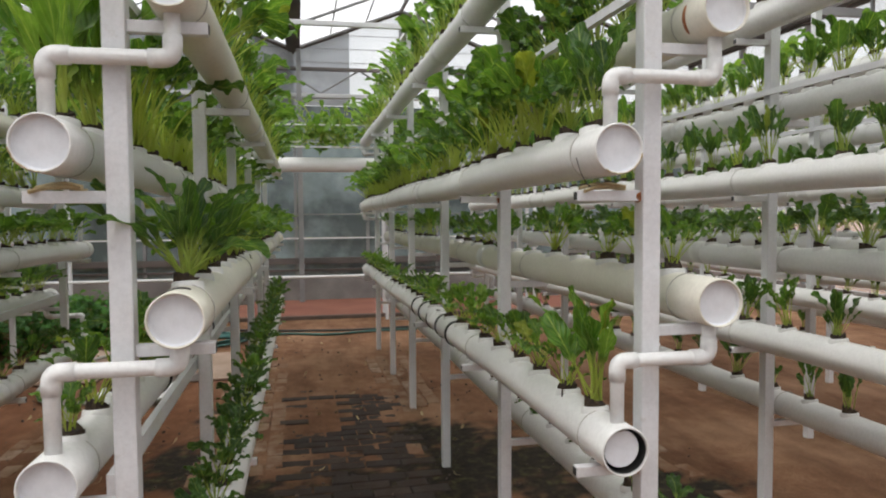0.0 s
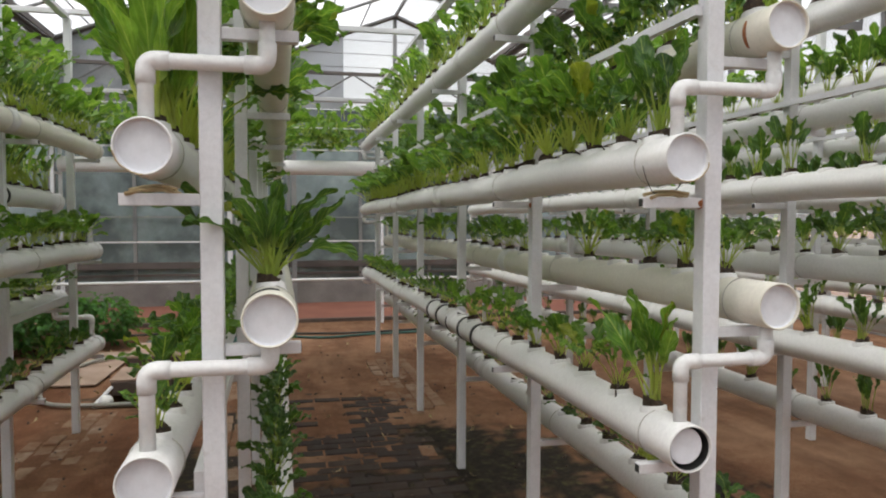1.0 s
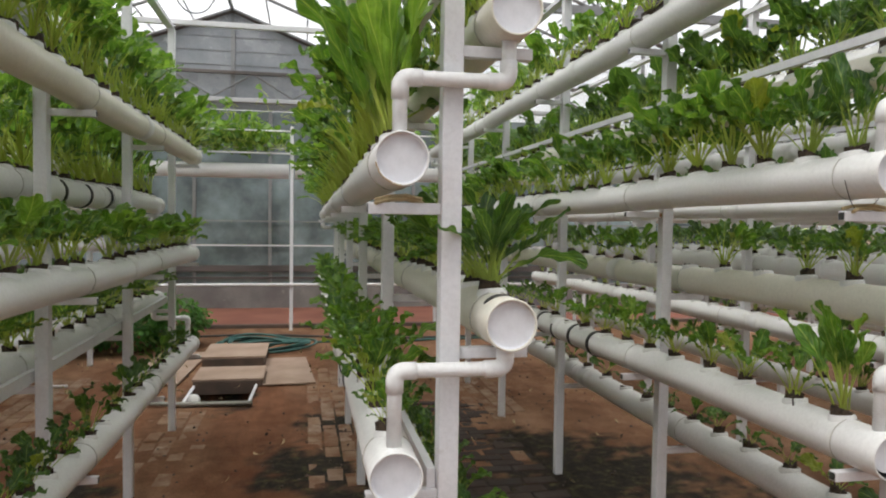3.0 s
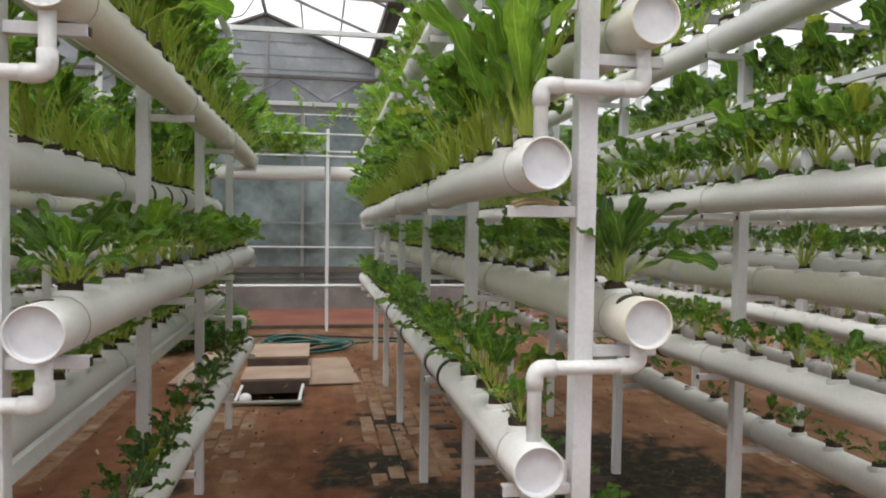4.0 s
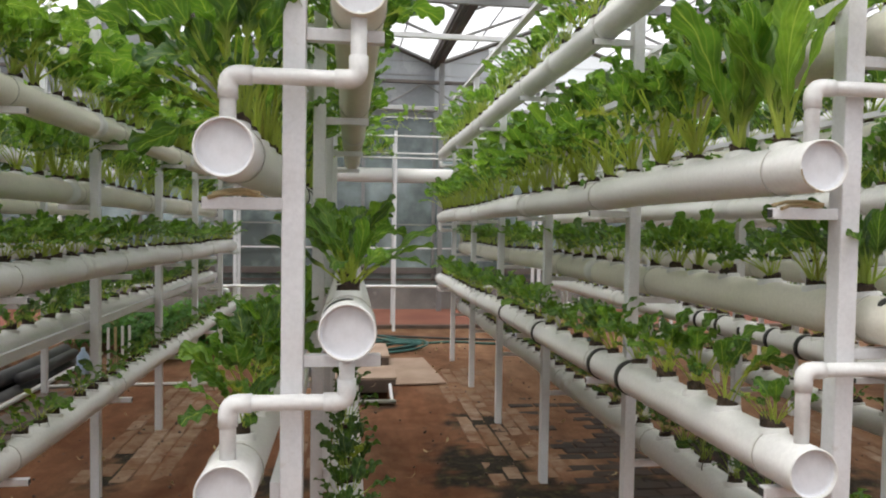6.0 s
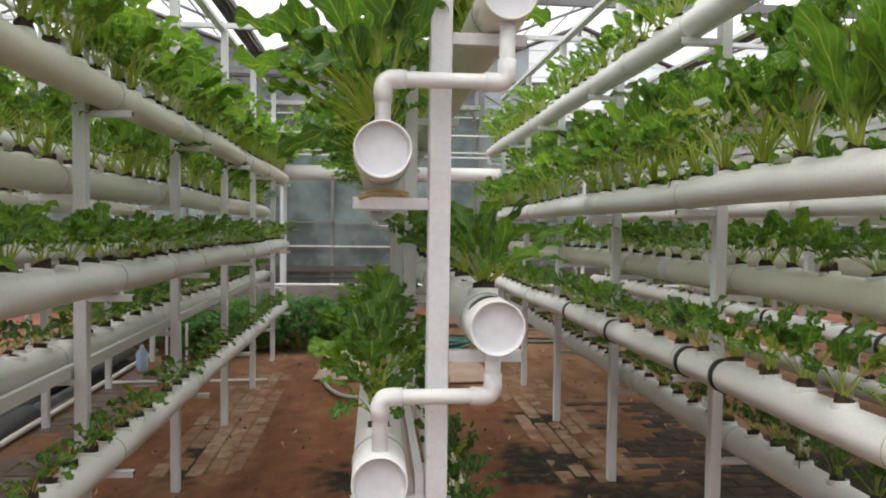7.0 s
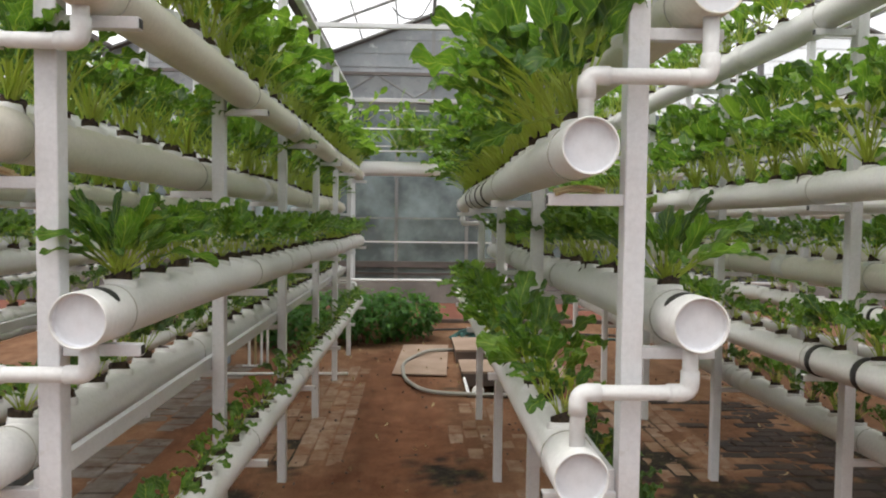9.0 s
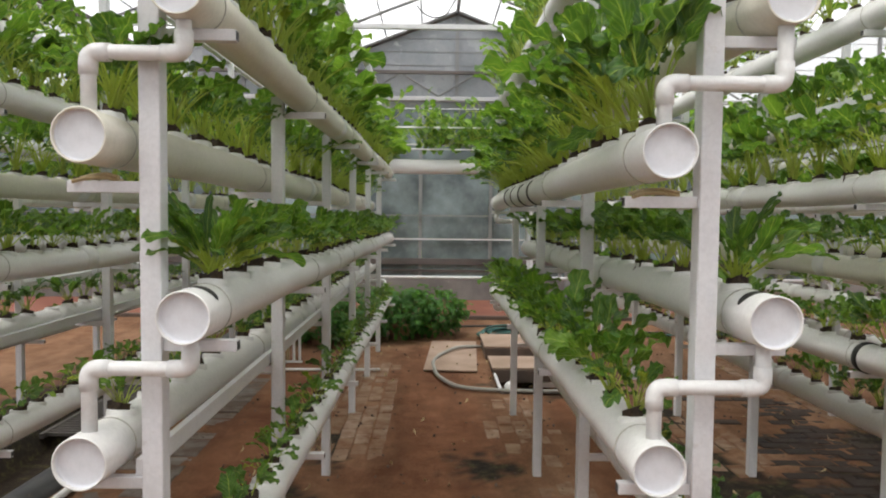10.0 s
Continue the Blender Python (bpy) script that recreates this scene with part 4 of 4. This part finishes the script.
# ---------- cross-running pipe rack with climbing plants, before the end wall ----------
back = thing("pipe_trellis", "white pipe on posts with rails carrying climbing plants", "trellis", (0, 9.63, 0))
posts = (-5.0, -2.86, -0.79, 1.2, 3.3)
for x in posts:
    for y, h in ((0, 2.68), (0.34, 2.55)):
        part("post", boxes(((x - 0.02, y - 0.02, 0), (x + 0.02, y + 0.02, h)), bevel=0.003), STEEL, back)
    part("bracket", boxes(((x - 0.0125, 0.02, 1.975), (x + 0.0125, 0.32, 2.0))), STEEL, back)
for x0, x1 in ((-5.0, -2.95), (-2.83, -0.83), (-0.75, 1.18), (1.24, 3.3)):
    part("pipe", sweep([(x0, 0.17, 2.10), (x1, 0.17, 2.10)], 0.097, 28), PVC, back, "thick white pipe", smooth=True)
for y, z in ((-0.028, 2.32), (0.02 + 0.34, 2.42), (-0.028, 2.61)):
    part("rail", sweep([(-5.0, y, z), (3.3, y, z)], 0.010, 8), PVC_NEW, back)
part("low_rail", sweep([(-5.0, -0.036, 0.61), (3.3, -0.036, 0.61)], 0.018, 10), PVC_NEW, back, "low white pipe rail", smooth=True)

rng = np.random.default_rng(77)
items = []
for k in range(3200):
    x, y, z = rng.uniform(-4.9, 3.2), 9.63 + rng.uniform(-0.1, 0.5), 2.36 + abs(rng.normal(0, 0.20))
    s = rng.uniform(0.17, 0.30)
    if hill(x, z, 1.4, 4) < -0.25:
        continue
    items.append((SHAPES["chard"][k % 5], pose(x, y, z, rng.uniform(-100, 40), rng.uniform(-50, 50), rng.uniform(0, 360)) @ Matrix.Diagonal((s * 1.3, s, s, 1))))
joined("climbing_plants", items, LEAF["light"], "thin pale climbing plants over the trellis rails", "plants")

# ---------- floor things ----------
bush_items = [(-3.35, 7.95, 0.36, 0.46), (-2.95, 8.30, 0.40, 0.55), (-3.75, 8.3, 0.38, 0.5), (-2.50, 8.35, 0.38, 0.52), (-2.12, 8.55, 0.34, 0.50), (-4.3, 8.6, 0.4, 0.55)]
for k, (x, y, r, h) in enumerate(bush_items):
    rng = np.random.default_rng(300 + k)
    b = thing("potted_bush", "dense dark-green bushy plant in a clay pot on the soil", "bush", (x, y, 0), "bushes by the rack ends")
    bm = lathe([(0, -0.01), (0.10, -0.01), (0.14, 0.16), (0.15, 0.16), (0.15, 0.18), (0.13, 0.18), (0.125, 0.15), (0, 0.15)], 18)
    bmesh.ops.rotate(bm, verts=bm.verts, matrix=Matrix.Rotation(radians(90), 3, "X"))
    part("pot", bm, TERRACOTTA, b, "clay pot", smooth=False)
    bm = bmesh.new()
    for j in range(9):
        a = 2.4 * j
        q = Vector((math.cos(a) * r * 0.6, math.sin(a) * r * 0.6, h * rng.uniform(0.6, 0.9)))
        sweep([(0, 0, 0.14), q * 0.5 + Vector((0, 0, 0.1)), q], 0.005, 5, bm)
    part("stems", bm, DRYLEAF, b)
    VV = []
    for j in range(760):
        d = Vector(rng.normal(size=3)).normalized()
        rad = rng.uniform(0.55, 1.0) ** 0.5 * (1 + 0.22 * hill(d.x * 2 + k, d.y * 2 + d.z, 1.3, 9))
        p = Vector((d.x * r * rad, d.y * r * rad, 0.06 + h * 0.48 + d.z * h * 0.5 * rad))
        if p.z < 0.03:
            continue
        s = rng.uniform(0.10, 0.16)
        az = math.degrees(math.atan2(d.y, d.x)) - 90 + rng.uniform(-40, 40)
        VV.append((SHAPES["seedling"][j % 5], Matrix.Translation(p) @ pose(0, 0, 0, 0, 0, az) @ pose(0, 0, 0, -rng.uniform(30, 105), 0, rng.uniform(-40, 40)) @ Matrix.Diagonal((s, s, s, 1))))
    f = joined("foliage", VV, LEAF["bush"], "", "")
    del f["kind"]
    f.parent = b

def board(name, label, x0, x1, y0, y1, z, thick, tilt=0.0, turn=0.0, mat=BOARD):
    t = thing(name, label, "board", ((x0 + x1) / 2, (y0 + y1) / 2, z))
    a, b = (x1 - x0) / 2, (y1 - y0) / 2
    m = pose(0, 0, 0, tilt, 0, turn)
    p = part("panel", boxes(((-a, -b, 0.002), (a, b, thick)), bevel=0.004), mat, t, m=m)
    return t


board("plywood_board", "dusty plywood sheet lying flat on the soil beside the pit", -1.02, -0.56, 6.42, 7.62, 0.008, 0.018, 0, 4)
board("plywood_board", "dusty plywood sheet lying flat on the soil beside the pit", -2.16, -1.66, 6.55, 8.05, 0.008, 0.018, 0, -3)
for x0, x1, y0, y1, z in ((-1.56, -0.98, 6.43, 6.98, 0.0), (-1.58, -1.0, 7.15, 7.9, 0.06)):
    t = thing("pit_cover", "thick wooden pit cover with a dark edge", "pit cover", ((x0 + x1) / 2, (y0 + y1) / 2, z), "covers over the pit")
    a, b = (x1 - x0) / 2, (y1 - y0) / 2
    part("frame", boxes(((-a, -b, -0.06), (a, b, 0.055)), bevel=0.006), DARKWOOD, t, "dark timber frame")
    part("top", boxes(((-a - 0.012, -b + 0.004, 0.057), (a + 0.012, b, 0.076)), bevel=0.004), BOARD, t, "dusty board top")
pit = thing("floor_pit", "white pipe edging round a dark open pit", "pit", (-1.29, 6.1, 0.02))
for a, b in (((-0.26, -0.31), (0.24, -0.31)), ((-0.26, -0.31), (-0.26, 0.30)), ((0.24, -0.31), (0.26, 0.30))):
    part("bar", sweep([(*a, 0), (*b, 0)], 0.014, 8), STEEL, pit)
part("corner_ball", lathe([(0, -0.05), (0.035, -0.035), (0.05, 0), (0.035, 0.035), (0, 0.05)], 14), PVC, pit, m=pose(-0.18, -0.24, 0.02), smooth=True)


def coil(name, label, cx, cy, rx, ry, turns, r, mat, seed, tail=()):
    rng = np.random.default_rng(seed)
    pts = []
    for k in range(turns * 22):
        a = 2 * math.pi * k / 22
        f = 1 - 0.38 * rng.random() * (0.5 + 0.5 * math.sin(k * 0.13)) - 0.15 * math.sin(k * 0.05)
        pts.append((cx + math.cos(a) * rx * f, cy + math.sin(a) * ry * f, r + 0.008 + 0.10 * (k / (turns * 22)) * (0.6 + 0.4 * math.sin(a * 2 + k * 0.02))))
    smooth = [tuple(np.mean(pts[max(0, i - 1):i + 2], axis=0)) for i in range(len(pts))]
    t = thing(name, label, "hose", (0, 0, 0))
    part("tube", sweep(smooth + list(tail), r, 8), mat, t, smooth=True)


coil("garden_hose", "coiled dark green garden hose lying on the soil", -1.05, 8.35, 0.52, 0.42, 9, 0.013, HOSE, 4)
t = thing("garden_hose", "loose dark green hose running over the soil", "hose")
part("tube", sweep(rounded([(-0.5, 8.55, 0.02), (-0.1, 8.7, 0.02), (0.35, 8.45, 0.02), (0.8, 8.62, 0.02), (1.7, 8.7, 0.02)], 0.3, 8), 0.014, 8), HOSE, t, smooth=True)
t = thing("garden_hose", "loose black hose running over the soil", "hose")
part("tube", sweep(rounded([(-2.0, 9.1, 0.02), (-1.2, 9.25, 0.02), (-0.2, 8.9, 0.02), (0.6, 8.75, 0.02), (1.9, 8.9, 0.02)], 0.3, 8), 0.013, 8), BLACK, t, smooth=True)
t = thing("drain_hose", "grey drain hose looped out of the pit", "hose")
part("tube", sweep(rounded([(-1.55, 7.7, 0.03), (-1.85, 7.55, 0.06), (-2.12, 7.05, 0.03), (-2.08, 6.3, 0.03), (-1.9, 5.86, 0.03), (-1.55, 5.78, 0.03), (-1.02, 5.76, 0.03)], 0.35, 8), 0.017, 10), HOSE_GREY, t, smooth=True)

# service trench with conduit, dark pipes and grating
t = thing("conduit", "long white conduit along the trench edge", "pipe", (-3.98, 0, 0.03))
part("tube", sweep([(0, 1.8, 0), (0, 8.0, 0)], 0.020, 10), PVC, t, smooth=True)
t = thing("conduit", "thin white conduit laid across the soil", "pipe", (0, 6.52, 0.022))
part("tube", sweep([(-3.95, 0, 0), (-2.6, 0.05, 0)], 0.013, 8), PVC, t, smooth=True)
for k, (x, z, r) in enumerate(((-4.22, -0.055, 0.075), (-4.40, -0.05, 0.08), (-4.31, 0.085, 0.07), (-4.58, -0.06, 0.07), (-4.15, 0.09, 0.05))):
    t = thing("drain_pipe", "dusty black plastic pipe lying in the trench", "pipe", (x, 0, z), "pipes in the trench")
    part("tube", sweep([(0, 5.7 + 0.2 * k, 0), (0.03, 6.8, 0.006), (0, 8.1 - 0.1 * k, 0)], r, 18), DARKPIPE, t, smooth=True)
t = thing("drain_pipe", "dusty black plastic pipe lying in the trench", "pipe", (-4.3, 0, -0.05), "pipes in the trench")
part("tube", sweep([(0.1, 1.7, 0.03), (0.15, 3.9, 0.03), (0.1, 5.6, 0.02)], 0.095, 18), DARKPIPE, t, smooth=True)
grate = thing("drain_grating", "dark steel slatted grating over the trench", "grating", (-4.4, 4.75, -0.03))
for k in range(26):
    part("slat", boxes(((-0.28, 0.055 * k, -0.01), (0.28, 0.055 * k + 0.022, 0.012))), GUTTER, grate)
part("side_bar", boxes(((-0.31, -0.03, -0.02), (-0.282, 1.45, 0.016))), GUTTER, grate)
part("side_bar", boxes(((0.282, -0.03, -0.02), (0.31, 1.45, 0.016))), GUTTER, grate)
t = thing("bottle", "pale blue plastic bottle lying by the dark pipes", "bottle", (-3.85, 7.1, 0.0))
bm = lathe([(0, 0), (0.05, 0.0), (0.055, 0.02), (0.055, 0.17), (0.02, 0.22), (0.018, 0.25), (0, 0.25)], 16)
bmesh.ops.rotate(bm, verts=bm.verts, matrix=Matrix.Rotation(radians(90), 3, "X"))
part("body", bm, BLUE, t, smooth=True)
frame_ = thing("offcut_stack", "white pipe offcuts leaning upright in a low frame", "offcuts", (-3.5, 6.95, 0))
for k in range(4):
    part("offcut", sweep([(0.05 * k - 0.08, 0.04 * k, 0), (0.05 * k - 0.08, 0.04 * k, 0.46)], 0.013, 8), PVC_NEW if k != 1 else DRYLEAF, frame_)
part("base_bar", boxes(((-0.14, -0.02, 0), (0.12, 0.0, 0.02))), STEEL, frame_)

# ---------- pavers ----------
def paver(w, l, seed):
    bm = boxes(((-w / 2, -l / 2, -0.03), (w / 2, l / 2, 0.0)))
    top = [e for e in bm.edges if all(v.co.z > -0.001 for v in e.verts)]
    bmesh.ops.bevel(bm, geom=top, offset=0.006, segments=1, affect="EDGES")
    rng = np.random.default_rng(seed)
    for v in bm.verts:
        v.co += Vector((*rng.uniform(-0.003, 0.003, 2), 0))
    return bm


PALE = [mesh("paver", paver(0.097, 0.197, k), BRICK_PALE) for k in range(3)]
DARK = [mesh("paver", paver(0.197, 0.097, k), BRICK_DARK) for k in range(3)]
GREY = [mesh("paver", paver(0.197, 0.147, k + 5), BRICK_GREY) for k in range(3)]
rng = np.random.default_rng(9)
paving = thing("pavement", "worn pavers half sunk in red soil", "paving", kind="structure")
single, rest = 0, {"pale": [], "dark": [], "grey": []}


def lay(meshes, key, x, y, turn, sink):
    global single
    m = pose(x, y, 0.010 - sink, rng.uniform(-1.2, 1.2), rng.uniform(-1.2, 1.2), turn + rng.uniform(-2, 2))
    me = meshes[int(rng.integers(0, 3))]
    if single < 300 and -0.9 < x < 1.2 and 3.0 < y < 6.6:
        single += 1
        part("paver", me, None, paving, m=m)
    else:
        V, F = base_arrays(me)
        rest[key].append((V, F, m))


# damp dark pavers in the aisle
for i in range(28):
    for j in range(4):
        x, y = -0.02 + 0.205 * j + (0.1 if i % 2 else 0), 3.35 + 0.105 * i
        if hill(x, y, 1.6, 6.5) > -0.55 and (y < 5.9 + 0.4 * hill(x, y, 2, 2)):
            lay(DARK, "dark", x, y, 0, rng.uniform(0.001, 0.013))
# pale paver strips under the racks
for x0, cols, y0, y1 in ((1.90, 3, 3.2, 7.0), (0.66, 4, 4.3, 7.3), (-0.60, 5, 4.05, 7.3), (-1.76, 5, 3.7, 5.75), (-2.93, 5, 4.3, 7.0)):
    for j in range(cols):
        for i in range(int((y1 - y0) / 0.205)):
            x, y = x0 + 0.105 * j + 0.05, y0 + 0.205 * i + (0.1 if j % 2 else 0)
            if damp_at(x, y) > rng.uniform(0.25, 0.8) * (1 if x > 0 else 2.2):
                continue
            if hill(x, y, 0.9, 12.3) + 0.25 * hill(x, y, 5.0, 3.3) > (-0.42 if j not in (0, cols - 1) else -0.2):
                lay(PALE, "pale", x, y, 0, rng.uniform(0.001, 0.012))
# grey slabs along the trench
for j in range(2):
    for i in range(30):
        x, y = -3.83 + 0.205 * j, 2.4 + 0.155 * i + (0.07 if j else 0)
        if hill(x, y, 1.2, 9.1) > -0.45:
            lay(GREY, "grey", x, y, 0, rng.uniform(0.0, 0.012))
for key, mat in (("pale", BRICK_PALE), ("dark", BRICK_DARK), ("grey", BRICK_GREY)):
    if rest[key]:
        ob = part("pavers", merged("pavers", rest[key], mat), None, paving)
        tagged(ob, kind="stuff")

# crumbs and dry scraps on the soil
rng = np.random.default_rng(21)
bm = bmesh.new()
bmesh.ops.create_icosphere(bm, subdivisions=1, radius=1)
lump = mesh("crumb", bm, SOIL)
V, F = base_arrays(lump)
bits = []
for k in range(900):
    x, y = rng.uniform(-3.6, 2.4), rng.uniform(2.4, 8.8)
    if -1.6 < x < -1.0 and 5.75 < y < 6.5:
        continue
    s = rng.uniform(0.003, 0.011)
    bits.append((V, F, pose(x, y, s * 0.4, rng.uniform(0, 90), rng.uniform(0, 90), rng.uniform(0, 360)) @ Matrix.Diagonal((s * rng.uniform(0.8, 2), s, s * 0.7, 1))))
tagged(new("soil_crumbs", merged("soil_crumbs", bits, DARKWOOD)), "small dark crumbs of soil and bark", "soil", kind="stuff")
scraps = [(SHAPES["seedling"][k % 5], pose(rng.uniform(-3.4, 2.0), rng.uniform(2.6, 8.6), 0.014, rng.uniform(70, 110), rng.uniform(-20, 20), rng.uniform(0, 360)) @ Matrix.Diagonal((0.06, 0.06, 0.06, 1))) for k in range(110)]
joined("leaf_litter", scraps, DRYLEAF, "dry fallen leaf scraps on the soil", "litter")
